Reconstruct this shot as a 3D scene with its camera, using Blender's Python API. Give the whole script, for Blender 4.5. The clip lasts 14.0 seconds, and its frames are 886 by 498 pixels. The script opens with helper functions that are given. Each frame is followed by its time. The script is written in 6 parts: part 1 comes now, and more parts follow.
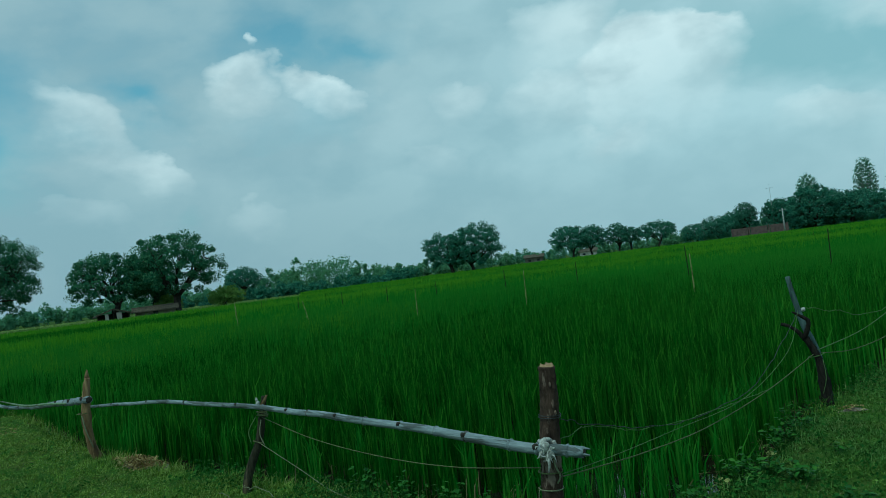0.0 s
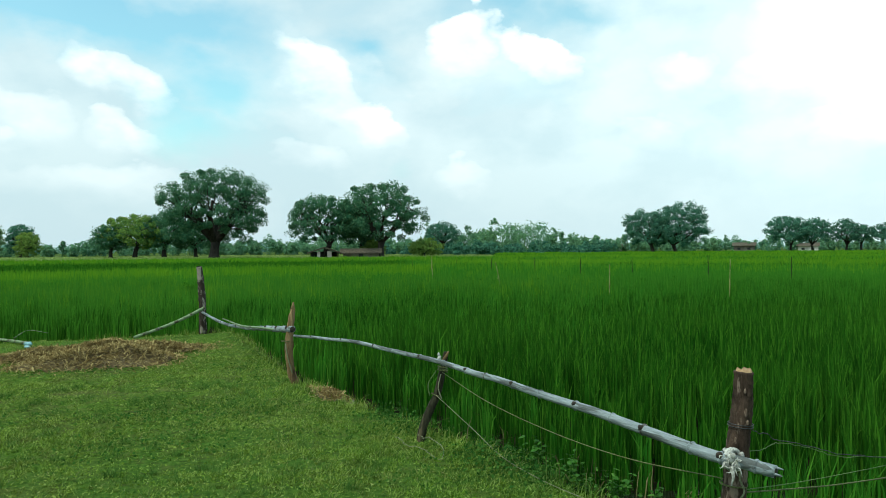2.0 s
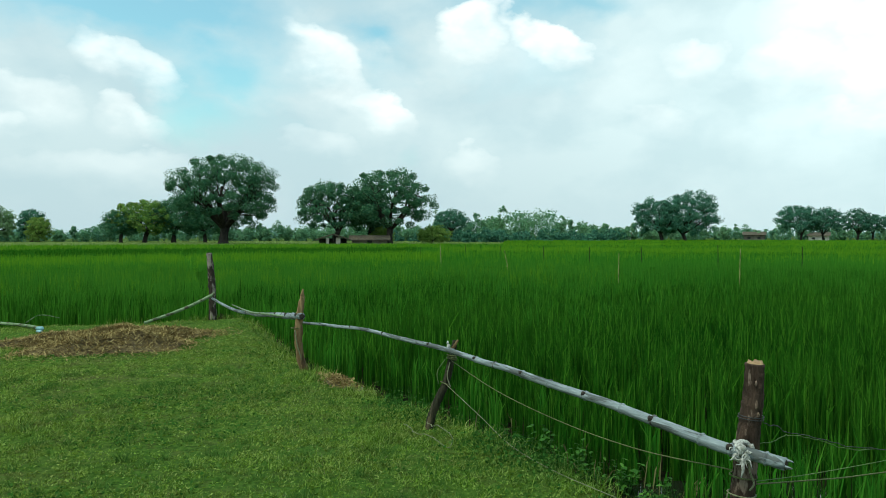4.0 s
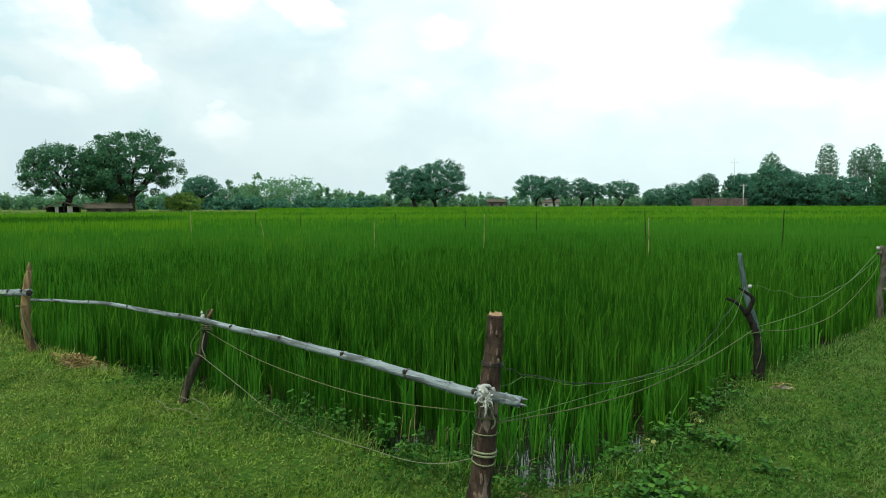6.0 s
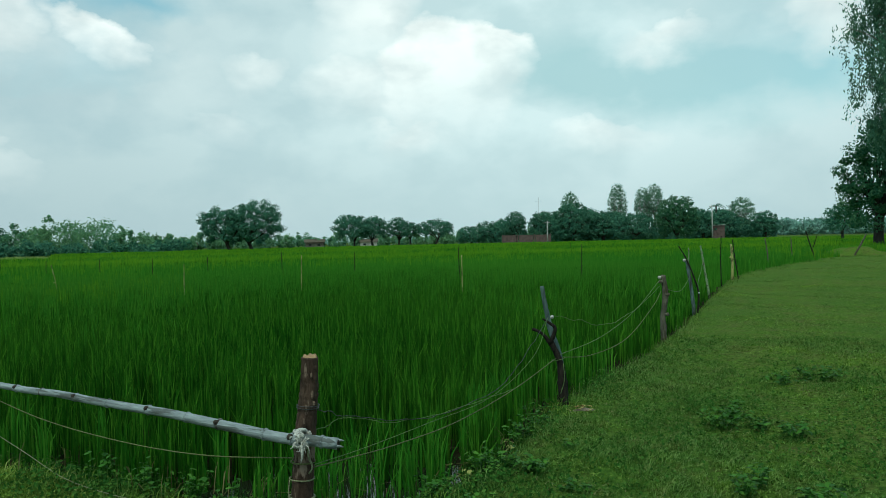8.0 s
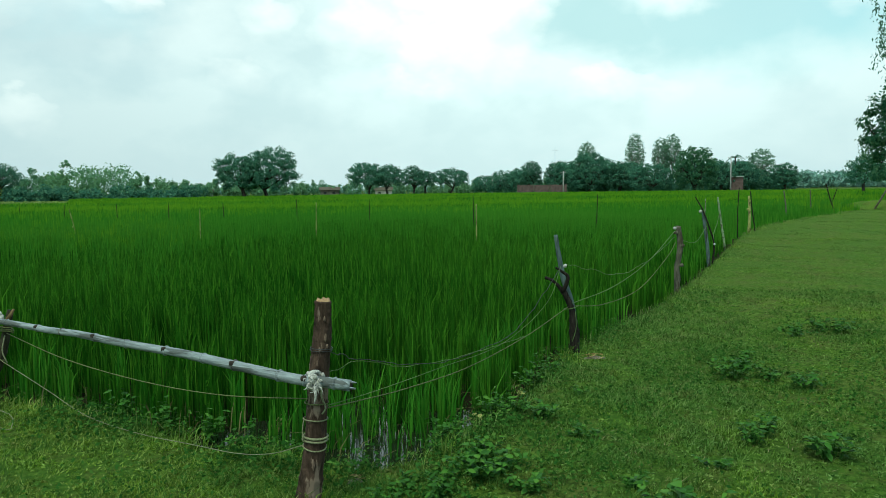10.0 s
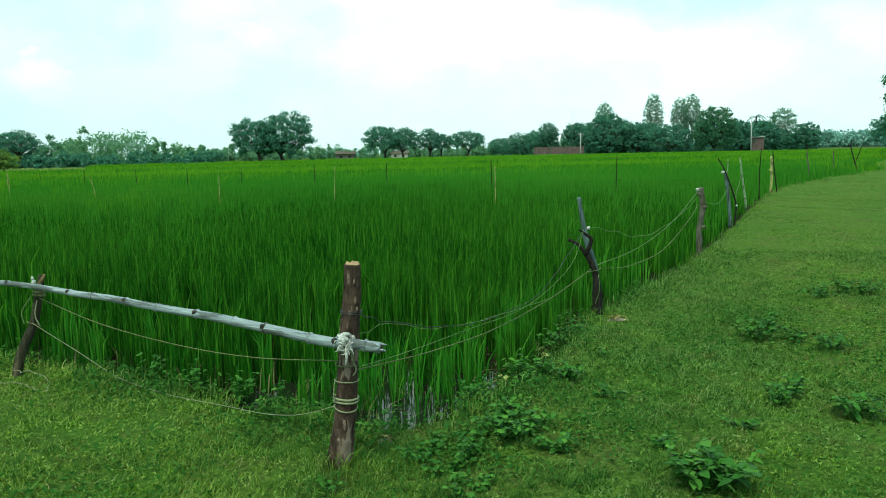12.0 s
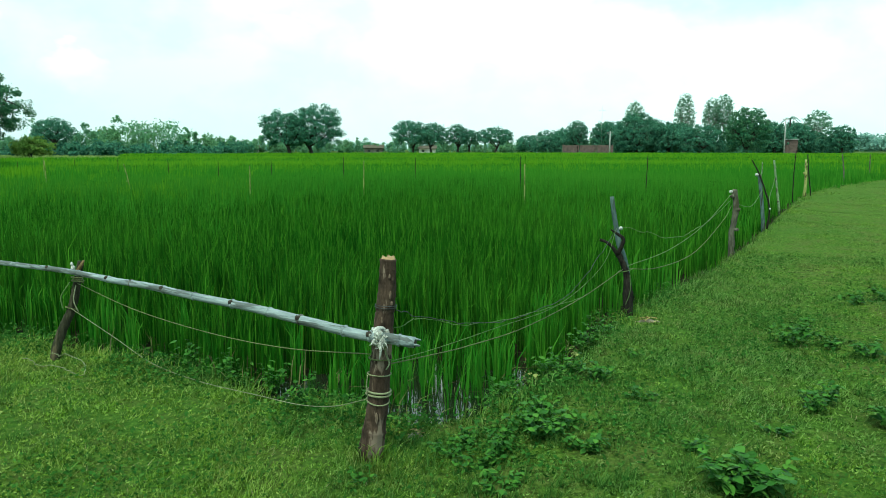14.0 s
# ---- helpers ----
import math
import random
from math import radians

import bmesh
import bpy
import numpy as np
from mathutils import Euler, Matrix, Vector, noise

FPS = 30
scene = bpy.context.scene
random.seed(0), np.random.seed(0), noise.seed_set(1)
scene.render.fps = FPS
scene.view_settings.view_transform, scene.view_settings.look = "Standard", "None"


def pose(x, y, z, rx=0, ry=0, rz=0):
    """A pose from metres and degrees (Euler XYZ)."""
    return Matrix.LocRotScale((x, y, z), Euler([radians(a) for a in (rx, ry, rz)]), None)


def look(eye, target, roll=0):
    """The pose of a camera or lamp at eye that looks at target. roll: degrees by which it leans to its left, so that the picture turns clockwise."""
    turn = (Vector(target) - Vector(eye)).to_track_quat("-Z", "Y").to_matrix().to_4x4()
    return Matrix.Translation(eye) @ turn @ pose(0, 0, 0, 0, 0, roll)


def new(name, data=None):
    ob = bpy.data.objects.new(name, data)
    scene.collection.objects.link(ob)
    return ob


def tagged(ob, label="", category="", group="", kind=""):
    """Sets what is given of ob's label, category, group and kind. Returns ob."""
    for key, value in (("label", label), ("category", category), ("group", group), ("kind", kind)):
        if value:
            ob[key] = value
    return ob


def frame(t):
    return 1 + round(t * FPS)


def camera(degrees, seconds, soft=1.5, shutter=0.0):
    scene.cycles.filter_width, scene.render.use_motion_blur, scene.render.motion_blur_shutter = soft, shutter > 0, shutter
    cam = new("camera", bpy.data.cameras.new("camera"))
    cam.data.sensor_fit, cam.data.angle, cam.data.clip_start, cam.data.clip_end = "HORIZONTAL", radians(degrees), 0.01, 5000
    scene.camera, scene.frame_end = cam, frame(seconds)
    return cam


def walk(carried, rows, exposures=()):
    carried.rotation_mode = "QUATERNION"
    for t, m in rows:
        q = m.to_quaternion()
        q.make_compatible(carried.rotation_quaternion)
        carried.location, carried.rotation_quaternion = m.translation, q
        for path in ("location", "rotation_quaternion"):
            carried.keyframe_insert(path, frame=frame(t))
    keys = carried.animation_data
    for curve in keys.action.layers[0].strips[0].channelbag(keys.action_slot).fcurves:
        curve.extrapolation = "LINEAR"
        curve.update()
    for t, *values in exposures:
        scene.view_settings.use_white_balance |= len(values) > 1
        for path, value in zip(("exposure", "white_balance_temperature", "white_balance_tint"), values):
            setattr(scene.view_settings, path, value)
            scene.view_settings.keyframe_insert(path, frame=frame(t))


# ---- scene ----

# ================= camera =================
cam = camera(62.1, 14.0, soft=0.9)
PATH = [
    (0, (0.446, 0.882, 1.424), (-0.235, 2.761, 1.479), -7.2),
    (0.5, (0.433, 0.942, 1.422), (-0.448, 2.738, 1.379), -4.9),
    (1, (0.428, 0.955, 1.436), (-0.622, 2.655, 1.371), -2.4),
    (1.5, (0.419, 0.947, 1.439), (-0.681, 2.616, 1.399), -1.2),
    (2, (0.424, 0.965, 1.447), (-0.731, 2.598, 1.445), -0.4),
    (2.5, (0.422, 0.966, 1.455), (-0.767, 2.573, 1.449), 0.1),
    (5, (0.411, 0.947, 1.457), (-0.687, 2.617, 1.371), 0.1),
    (5.5, (0.436, 0.92, 1.452), (-0.412, 2.727, 1.324), 0.5),
    (6, (0.435, 0.918, 1.441), (-0.155, 2.825, 1.315), -0.2),
    (6.5, (0.434, 0.9, 1.44), (0.057, 2.862, 1.354), -0.2),
    (7, (0.463, 0.876, 1.444), (0.305, 2.87, 1.418), -0.6),
    (7.5, (0.472, 0.882, 1.447), (0.363, 2.879, 1.432), -1.3),
    (10, (0.481, 0.883, 1.432), (0.33, 2.87, 1.27), -0.7),
    (10.5, (0.468, 0.895, 1.43), (0.271, 2.876, 1.236), -1.1),
    (11, (0.453, 0.898, 1.427), (0.246, 2.875, 1.2), -1.5),
    (11.5, (0.44, 0.894, 1.426), (0.232, 2.868, 1.18), -1.8),
    (12, (0.426, 0.879, 1.43), (0.23, 2.852, 1.17), -1.2),
    (12.5, (0.41, 0.885, 1.431), (0.184, 2.853, 1.152), -0.7),
    (13, (0.396, 0.875, 1.431), (0.179, 2.844, 1.155), -0.5),
    (13.5, (0.391, 0.864, 1.435), (0.175, 2.834, 1.164), 0.0),
    (14, (0.379, 0.867, 1.435), (0.115, 2.831, 1.164), 0.0),
]
walk(cam, [(t, look(eye, target, roll)) for t, eye, target, roll in PATH],
     exposures=[(0, -1.08, 5150, -16), (0.5, -1.02, 5550, -9), (1.0, -0.36, 5900, -2), (1.5, -0.1, 6150, 2), (2.0, -0.06, 6250, 3), (2.5, -0.24, 6150, 1), (5, -0.15, 6400, 4),
                (6, -0.05, 6550, 8), (6.5, -0.08, 6450, 6), (7, -0.22, 6300, 3), (7.5, -0.60, 6050, -2), (10, -0.22, 6250, -3), (11, 0.07, 6300, -7), (12.5, 0.25, 6250, -10), (14, 0.32, 6250, -11)])

# ================= sky, sun =================
SUN_ELEVATION, SUN_ROTATION = radians(62), radians(200)


def nd(tree, kind, loc=None, **values):
    n = tree.nodes.new(kind)
    for k, v in values.items():
        n.inputs[k].default_value = v
    return n


def maths(tree, op, a, b=None, clamp=False):
    n = tree.nodes.new("ShaderNodeMath")
    n.operation, n.use_clamp = op, clamp
    for i, v in enumerate((a, b)):
        if v is None:
            continue
        if isinstance(v, (int, float)):
            n.inputs[i].default_value = v
        else:
            tree.links.new(v, n.inputs[i])
    return n.outputs[0]


def ramp(tree, fac, stops):
    n = tree.nodes.new("ShaderNodeValToRGB")
    while len(n.color_ramp.elements) < len(stops):
        n.color_ramp.elements.new(0.5)
    for e, (p, c) in zip(n.color_ramp.elements, stops):
        e.position, e.color = p, (*c, 1) if len(c) == 3 else c
    tree.links.new(fac, n.inputs["Fac"])
    return n.outputs["Color"]


def mix(tree, fac, a, b, blend="MIX"):
    n = tree.nodes.new("ShaderNodeMix")
    n.data_type, n.blend_type = "RGBA", blend
    for i, v in ((0, fac), (6, a), (7, b)):
        if isinstance(v, (int, float)):
            n.inputs[i].default_value = v
        elif isinstance(v, tuple):
            n.inputs[i].default_value = (*v, 1)
        else:
            tree.links.new(v, n.inputs[i])
    return n.outputs[2]


def noise_tex(tree, vec, scale, detail=4.0, rough=0.55, dist=0.0):
    n = nd(tree, "ShaderNodeTexNoise", Scale=scale, Detail=detail, Roughness=rough, Distortion=dist)
    if vec is not None:
        tree.links.new(vec, n.inputs["Vector"])
    return n.outputs["Fac"]


def build_world():
    w = bpy.data.worlds.new("sky")
    scene.world = w
    w.use_nodes = True
    t = w.node_tree
    t.nodes.clear()
    co = t.nodes.new("ShaderNodeTexCoord").outputs["Generated"]
    sky = t.nodes.new("ShaderNodeTexSky")
    sky.sky_type, sky.sun_disc = "NISHITA", False
    sky.sun_elevation, sky.sun_rotation = SUN_ELEVATION, SUN_ROTATION
    sky.air_density, sky.dust_density = 1.0, 2.0
    blue = mix(t, 1.0, sky.outputs[0], (0.185, 0.265, 0.22), "MULTIPLY")
    sep = t.nodes.new("ShaderNodeSeparateXYZ")
    t.links.new(co, sep.inputs[0])
    up = maths(t, "MAXIMUM", sep.outputs[2], 0.0)
    mp = nd(t, "ShaderNodeMapping", Scale=(1.0, 1.0, 1.7), Location=(2.3, 0.7, 0.4))
    t.links.new(co, mp.inputs[0])

    def swirl(scale, detail, rough, reach):
        """Two independent offsets that make the edges of clouds billow."""
        n = nd(t, "ShaderNodeTexNoise", Scale=scale, Detail=detail, Roughness=rough)
        t.links.new(mp.outputs[0], n.inputs["Vector"])
        c = t.nodes.new("ShaderNodeSeparateColor")
        t.links.new(n.outputs["Color"], c.inputs[0])
        return [maths(t, "MULTIPLY", maths(t, "SUBTRACT", c.outputs[k], 0.5), reach) for k in (0, 1)]

    wide_x, wide_y = swirl(7.0, 3, 0.5, 0.11)
    fine_x, fine_y = swirl(22.0, 5, 0.55, 0.045)
    bearing = maths(t, "ADD", maths(t, "ADD", maths(t, "ARCTAN2", sep.outputs[0], sep.outputs[1]), wide_x), fine_x)
    tall = maths(t, "ADD", maths(t, "ADD", maths(t, "ARCSINE", sep.outputs[2]), wide_y), fine_y)

    def soft_spot(az, el, wide, high):
        """A soft rounded bank of cloud, or a rift, round a direction in degrees."""
        a = maths(t, "DIVIDE", maths(t, "SUBTRACT", bearing, radians(az)), radians(wide))
        b = maths(t, "DIVIDE", maths(t, "SUBTRACT", tall, radians(el)), radians(high))
        q = maths(t, "ADD", maths(t, "MULTIPLY", a, a), maths(t, "MULTIPLY", b, b))
        return maths(t, "EXPONENT", maths(t, "MULTIPLY", q, -1.0))

    def cumulus(az, el, wide, high, slope, crisp):
        """A heap of cloud with a firm lit top and a foot that melts into the veil."""
        a = maths(t, "SUBTRACT", bearing, radians(az))
        b = maths(t, "SUBTRACT", maths(t, "SUBTRACT", tall, radians(el)), maths(t, "MULTIPLY", a, slope))
        a, b = maths(t, "DIVIDE", a, radians(wide)), maths(t, "DIVIDE", b, radians(high))
        below = maths(t, "MAXIMUM", b, maths(t, "MULTIPLY", b, -0.42))
        d = maths(t, "SUBTRACT", 1.0, maths(t, "ADD", maths(t, "MULTIPLY", a, a), maths(t, "MULTIPLY", below, below)))
        lit = maths(t, "ADD", maths(t, "MULTIPLY", b, 0.38), 0.70, True)
        return maths(t, "MULTIPLY", maths(t, "MULTIPLY", d, 0.8 * crisp, True), lit)

    def most(items):
        out = None
        for one in items:
            out = one if out is None else maths(t, "MAXIMUM", out, one)
        return out

    banks = most(soft_spot(*k) for k in ((-8, 14, 7, 5), (-4, 7.5, 12, 3.0), (14, 14.8, 3.0, 1.6), (25, 15.5, 3.0, 3.0), (-19, 9, 4, 2), (-36, 9, 8, 3), (-62, 10, 6, 4), (-7, 18, 6, 3)))
    rifts = most(soft_spot(*k) for k in ((-54, 16.5, 5.0, 2.2), (-52.5, 12, 3.4, 2.6), (-56, 8, 4, 2.6), (-30, 18.4, 3.6, 1.7), (-41.5, 15.0, 1.6, 1.4), (-24.5, 17.2, 3, 1.3), (8.5, 11.4, 5.5, 3.0), (16, 11, 7, 3.0), (23, 11, 6, 2.6), (-62, 16.5, 5, 1.6)))
    heaps = most(cumulus(*k) for k in ((-58.9, 12.6, 3.5, 1.3, -0.5, 0.9), (-59.3, 8.7, 2.6, 1.2, -0.5, 0.8), (-65.0, 10.3, 3.0, 1.6, -0.1, 0.6), (-68.0, 8.6, 2.6, 1.0, 0.0, 0.7), (-44.6, 13.3, 4.2, 2.0, -0.8, 1.25), (-41.0, 10.2, 3.0, 1.5, -0.7, 1.0),
                                       (-33.0, 15.3, 3.2, 1.7, 0.1, 1.5), (-28.0, 14.6, 3.2, 1.5, -0.62, 1.7), (-30.5, 13.0, 7.0, 2.6, -0.15, 0.36), (-24, 12.0, 6.0, 2.6, 0.0, 0.22), (-41.5, 11.2, 6.5, 3.0, -0.4, 0.22), (-32.9, 18.2, 0.5, 0.5, 0.0, 1.2), (-17.7, 13.3, 2.4, 1.4, 0.0, 0.7), (-2.2, 13.6, 6.6, 3.6, 0.10, 3.0), (1.6, 15.2, 2.8, 2.0, 0.0, 3.0), (-8.5, 17.0, 5.0, 3.0, 0.0, 1.2), (-9.5, 12.2, 5.0, 2.6, 0.0, 1.0),
                                       (13.3, 14.6, 3.4, 1.2, 0.1, 1.0), (25.0, 15.6, 3.0, 2.4, 0.0, 1.2), (-33.2, 6.4, 2.2, 1.0, -0.2, 0.45), (-19.9, 9.0, 2.6, 1.3, 0.0, 0.4), (-45.0, 6.7, 3.4, 1.0, -0.2, 0.4), (-6.6, 8.4, 3.0, 1.3, 0.0, 0.9), (9.0, 7.4, 4.0, 1.2, 0.0, 0.8), (-60, 4.5, 6, 1.4, 0.0, 0.5)))
    broad = noise_tex(t, mp.outputs[0], 3.2, 5, 0.55, 0.3)
    puff = noise_tex(t, mp.outputs[0], 8.0, 5, 0.5, 0.1)
    # veil of thin cloud over the blue, thicker towards the horizon
    low = ramp(t, up, [(0.0, (0.40,) * 3), (0.10, (0.16,) * 3), (0.20, (0.0,) * 3)])
    cover = maths(t, "ADD", maths(t, "ADD", maths(t, "MULTIPLY", broad, 0.6), maths(t, "MULTIPLY", puff, 0.25)), maths(t, "MULTIPLY", banks, 0.16))
    cover = maths(t, "ADD", maths(t, "SUBTRACT", cover, maths(t, "MULTIPLY", rifts, 0.30)), low)
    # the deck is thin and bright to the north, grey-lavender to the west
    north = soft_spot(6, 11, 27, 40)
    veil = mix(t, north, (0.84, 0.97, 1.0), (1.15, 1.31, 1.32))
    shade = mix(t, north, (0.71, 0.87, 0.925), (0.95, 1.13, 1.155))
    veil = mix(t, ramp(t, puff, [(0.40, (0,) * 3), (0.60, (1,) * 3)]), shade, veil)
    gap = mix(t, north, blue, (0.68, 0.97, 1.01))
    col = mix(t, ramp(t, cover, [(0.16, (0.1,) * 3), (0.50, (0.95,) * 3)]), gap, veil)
    # billowing heaps, their hollows a little shaded
    hollow = ramp(t, noise_tex(t, mp.outputs[0], 13.0, 4, 0.5, 0.1), [(0.36, (0,) * 3), (0.60, (1,) * 3)])
    col = mix(t, ramp(t, heaps, [(0.0, (0,) * 3), (0.4, (0.38,) * 3), (0.9, (0.84,) * 3)]), col, mix(t, hollow, (1.26, 1.28, 1.26), (1.75, 1.70, 1.63)))
    open_sky = ramp(t, up, [(0.40, (0,) * 3), (0.75, (0.7,) * 3)])
    col = mix(t, open_sky, col, blue)
    haze = ramp(t, up, [(0.0, (0.85,) * 3), (0.06, (0.5,) * 3), (0.14, (0.0,) * 3)])
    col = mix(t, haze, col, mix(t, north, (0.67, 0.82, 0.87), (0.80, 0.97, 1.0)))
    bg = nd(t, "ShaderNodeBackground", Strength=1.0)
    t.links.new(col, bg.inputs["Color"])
    out = t.nodes.new("ShaderNodeOutputWorld")
    t.links.new(bg.outputs[0], out.inputs[0])


build_world()
sun = new("sun", bpy.data.lights.new("sun", "SUN"))
sun.data.energy, sun.data.angle, sun.data.color = 2.2, radians(7), (1.0, 0.93, 0.80)
sun.matrix_world = look((0, 0, 0), (-math.sin(SUN_ROTATION) * math.cos(SUN_ELEVATION), -math.cos(SUN_ROTATION) * math.cos(SUN_ELEVATION), -math.sin(SUN_ELEVATION)))
sun.location = (0, 0, 60)


# ================= materials =================
def material(name):
    m = bpy.data.materials.new(name)
    m.use_nodes = True
    t = m.node_tree
    return m, t, t.nodes["Principled BSDF"]


def place_vec(t):
    return t.nodes.new("ShaderNodeTexCoord").outputs["Object"]


def bump(t, p, height, strength, distance):
    b = nd(t, "ShaderNodeBump", Strength=strength, Distance=distance)
    t.links.new(height, b.inputs["Height"])
    t.links.new(b.outputs[0], p.inputs["Normal"])


def leaf_material(name, dark, mid, light, rough=0.5, through_light=0.3, gloss=0.0, patch=0.0, patch_size=0.05):
    """Leaves that differ one from another, with broad patches of lighter growth."""
    m, t, p = material(name)
    isl = t.nodes.new("ShaderNodeNewGeometry").outputs["Random Per Island"]
    col = ramp(t, isl, [(0.0, dark), (0.55, mid), (1.0, light)])
    if patch:
        f = noise_tex(t, place_vec(t), patch_size, 3, 0.6)
        col = mix(t, ramp(t, f, [(0.40, (0,) * 3), (0.62, (patch,) * 3)]), col, light)
    t.links.new(col, p.inputs["Base Color"])
    p.inputs["Roughness"].default_value = rough
    p.inputs["Specular IOR Level"].default_value = gloss
    tr = t.nodes.new("ShaderNodeBsdfTranslucent")
    t.links.new(mix(t, 0.5, col, light), tr.inputs["Color"])
    mx = nd(t, "ShaderNodeMixShader", Fac=through_light)
    t.links.new(p.outputs[0], mx.inputs[1])
    t.links.new(tr.outputs[0], mx.inputs[2])
    t.links.new(mx.outputs[0], t.nodes["Material Output"].inputs[0])
    return m


def bark_material(name, dark, light, scale=14.0, stretch=0.22, patches=None, deep=0.6, rough=0.85, lying=None):
    """Bark or culm with a lengthwise grain; lying: the bearing of a lying culm."""
    m, t, p = material(name)
    mp = nd(t, "ShaderNodeMapping", Scale=(1, 1, stretch))
    v = place_vec(t)
    if lying is not None:
        turn = nd(t, "ShaderNodeVectorRotate", Angle=radians(-lying))
        turn.rotation_type = "Z_AXIS"
        t.links.new(v, turn.inputs["Vector"])
        v = turn.outputs[0]
        mp.inputs["Scale"].default_value = (stretch, 1, 1)
    t.links.new(v, mp.inputs[0])
    fine = noise_tex(t, mp.outputs[0], scale, 8, 0.65, 0.6)
    col = ramp(t, fine, [(0.3, dark), (0.68, light)])
    if patches:
        f = noise_tex(t, mp.outputs[0], scale * 0.55, 5, 0.6)
        col = mix(t, ramp(t, f, [(0.53, (0,) * 3), (0.58, (0.9,) * 3)]), col, patches)
    t.links.new(col, p.inputs["Base Color"])
    p.inputs["Roughness"].default_value = rough
    p.inputs["Specular IOR Level"].default_value = 0.12
    bump(t, p, fine, deep, 0.02)
    return m


def plain_material(name, a, b, scale=20.0, rough=0.8, relief=0.2, metal=0.0):
    m, t, p = material(name)
    f = noise_tex(t, place_vec(t), scale, 6, 0.6)
    t.links.new(ramp(t, f, [(0.35, a), (0.68, b)]), p.inputs["Base Color"])
    p.inputs["Roughness"].default_value, p.inputs["Metallic"].default_value = rough, metal
    bump(t, p, f, relief, 0.01)
    return m


def ground_material():
    m, t, p = material("turf")
    v = place_vec(t)
    fine = noise_tex(t, v, 26, 8, 0.7)
    mid = noise_tex(t, v, 2.1, 6, 0.65, 0.3)
    broad = noise_tex(t, v, 0.35, 4, 0.55)
    green = ramp(t, fine, [(0.34, (0.012, 0.034, 0.005)), (0.52, (0.085, 0.160, 0.020)), (0.72, (0.20, 0.28, 0.05))])
    dry = ramp(t, fine, [(0.3, (0.05, 0.055, 0.018)), (0.7, (0.19, 0.17, 0.065))])
    col = mix(t, ramp(t, mid, [(0.46, (0,) * 3), (0.70, (0.75,) * 3)]), green, dry)
    lush = mix(t, 0.5, green, (0.05, 0.125, 0.02))
    col = mix(t, ramp(t, broad, [(0.42, (0.8,) * 3), (0.58, (0,) * 3)]), col, lush)
    worn = noise_tex(t, v, 5.5, 5, 0.7)
    col = mix(t, ramp(t, worn, [(0.50, (0,) * 3), (0.66, (0.4,) * 3)]), col, (0.12, 0.11, 0.035))
    # wet mud below the level of the turf
    sep = t.nodes.new("ShaderNodeSeparateXYZ")
    t.links.new(v, sep.inputs[0])
    mud = ramp(t, fine, [(0.3, (0.008, 0.010, 0.004)), (0.7, (0.030, 0.030, 0.013))])
    wet = maths(t, "MULTIPLY", maths(t, "ADD", sep.outputs[2], 0.05), -16.0, True)
    col = mix(t, wet, col, mud)
    t.links.new(col, p.inputs["Base Color"])
    p.inputs["Roughness"].default_value = 0.9
    p.inputs["Specular IOR Level"].default_value = 0.02
    bump(t, p, fine, 1.0, 0.04)
    return m


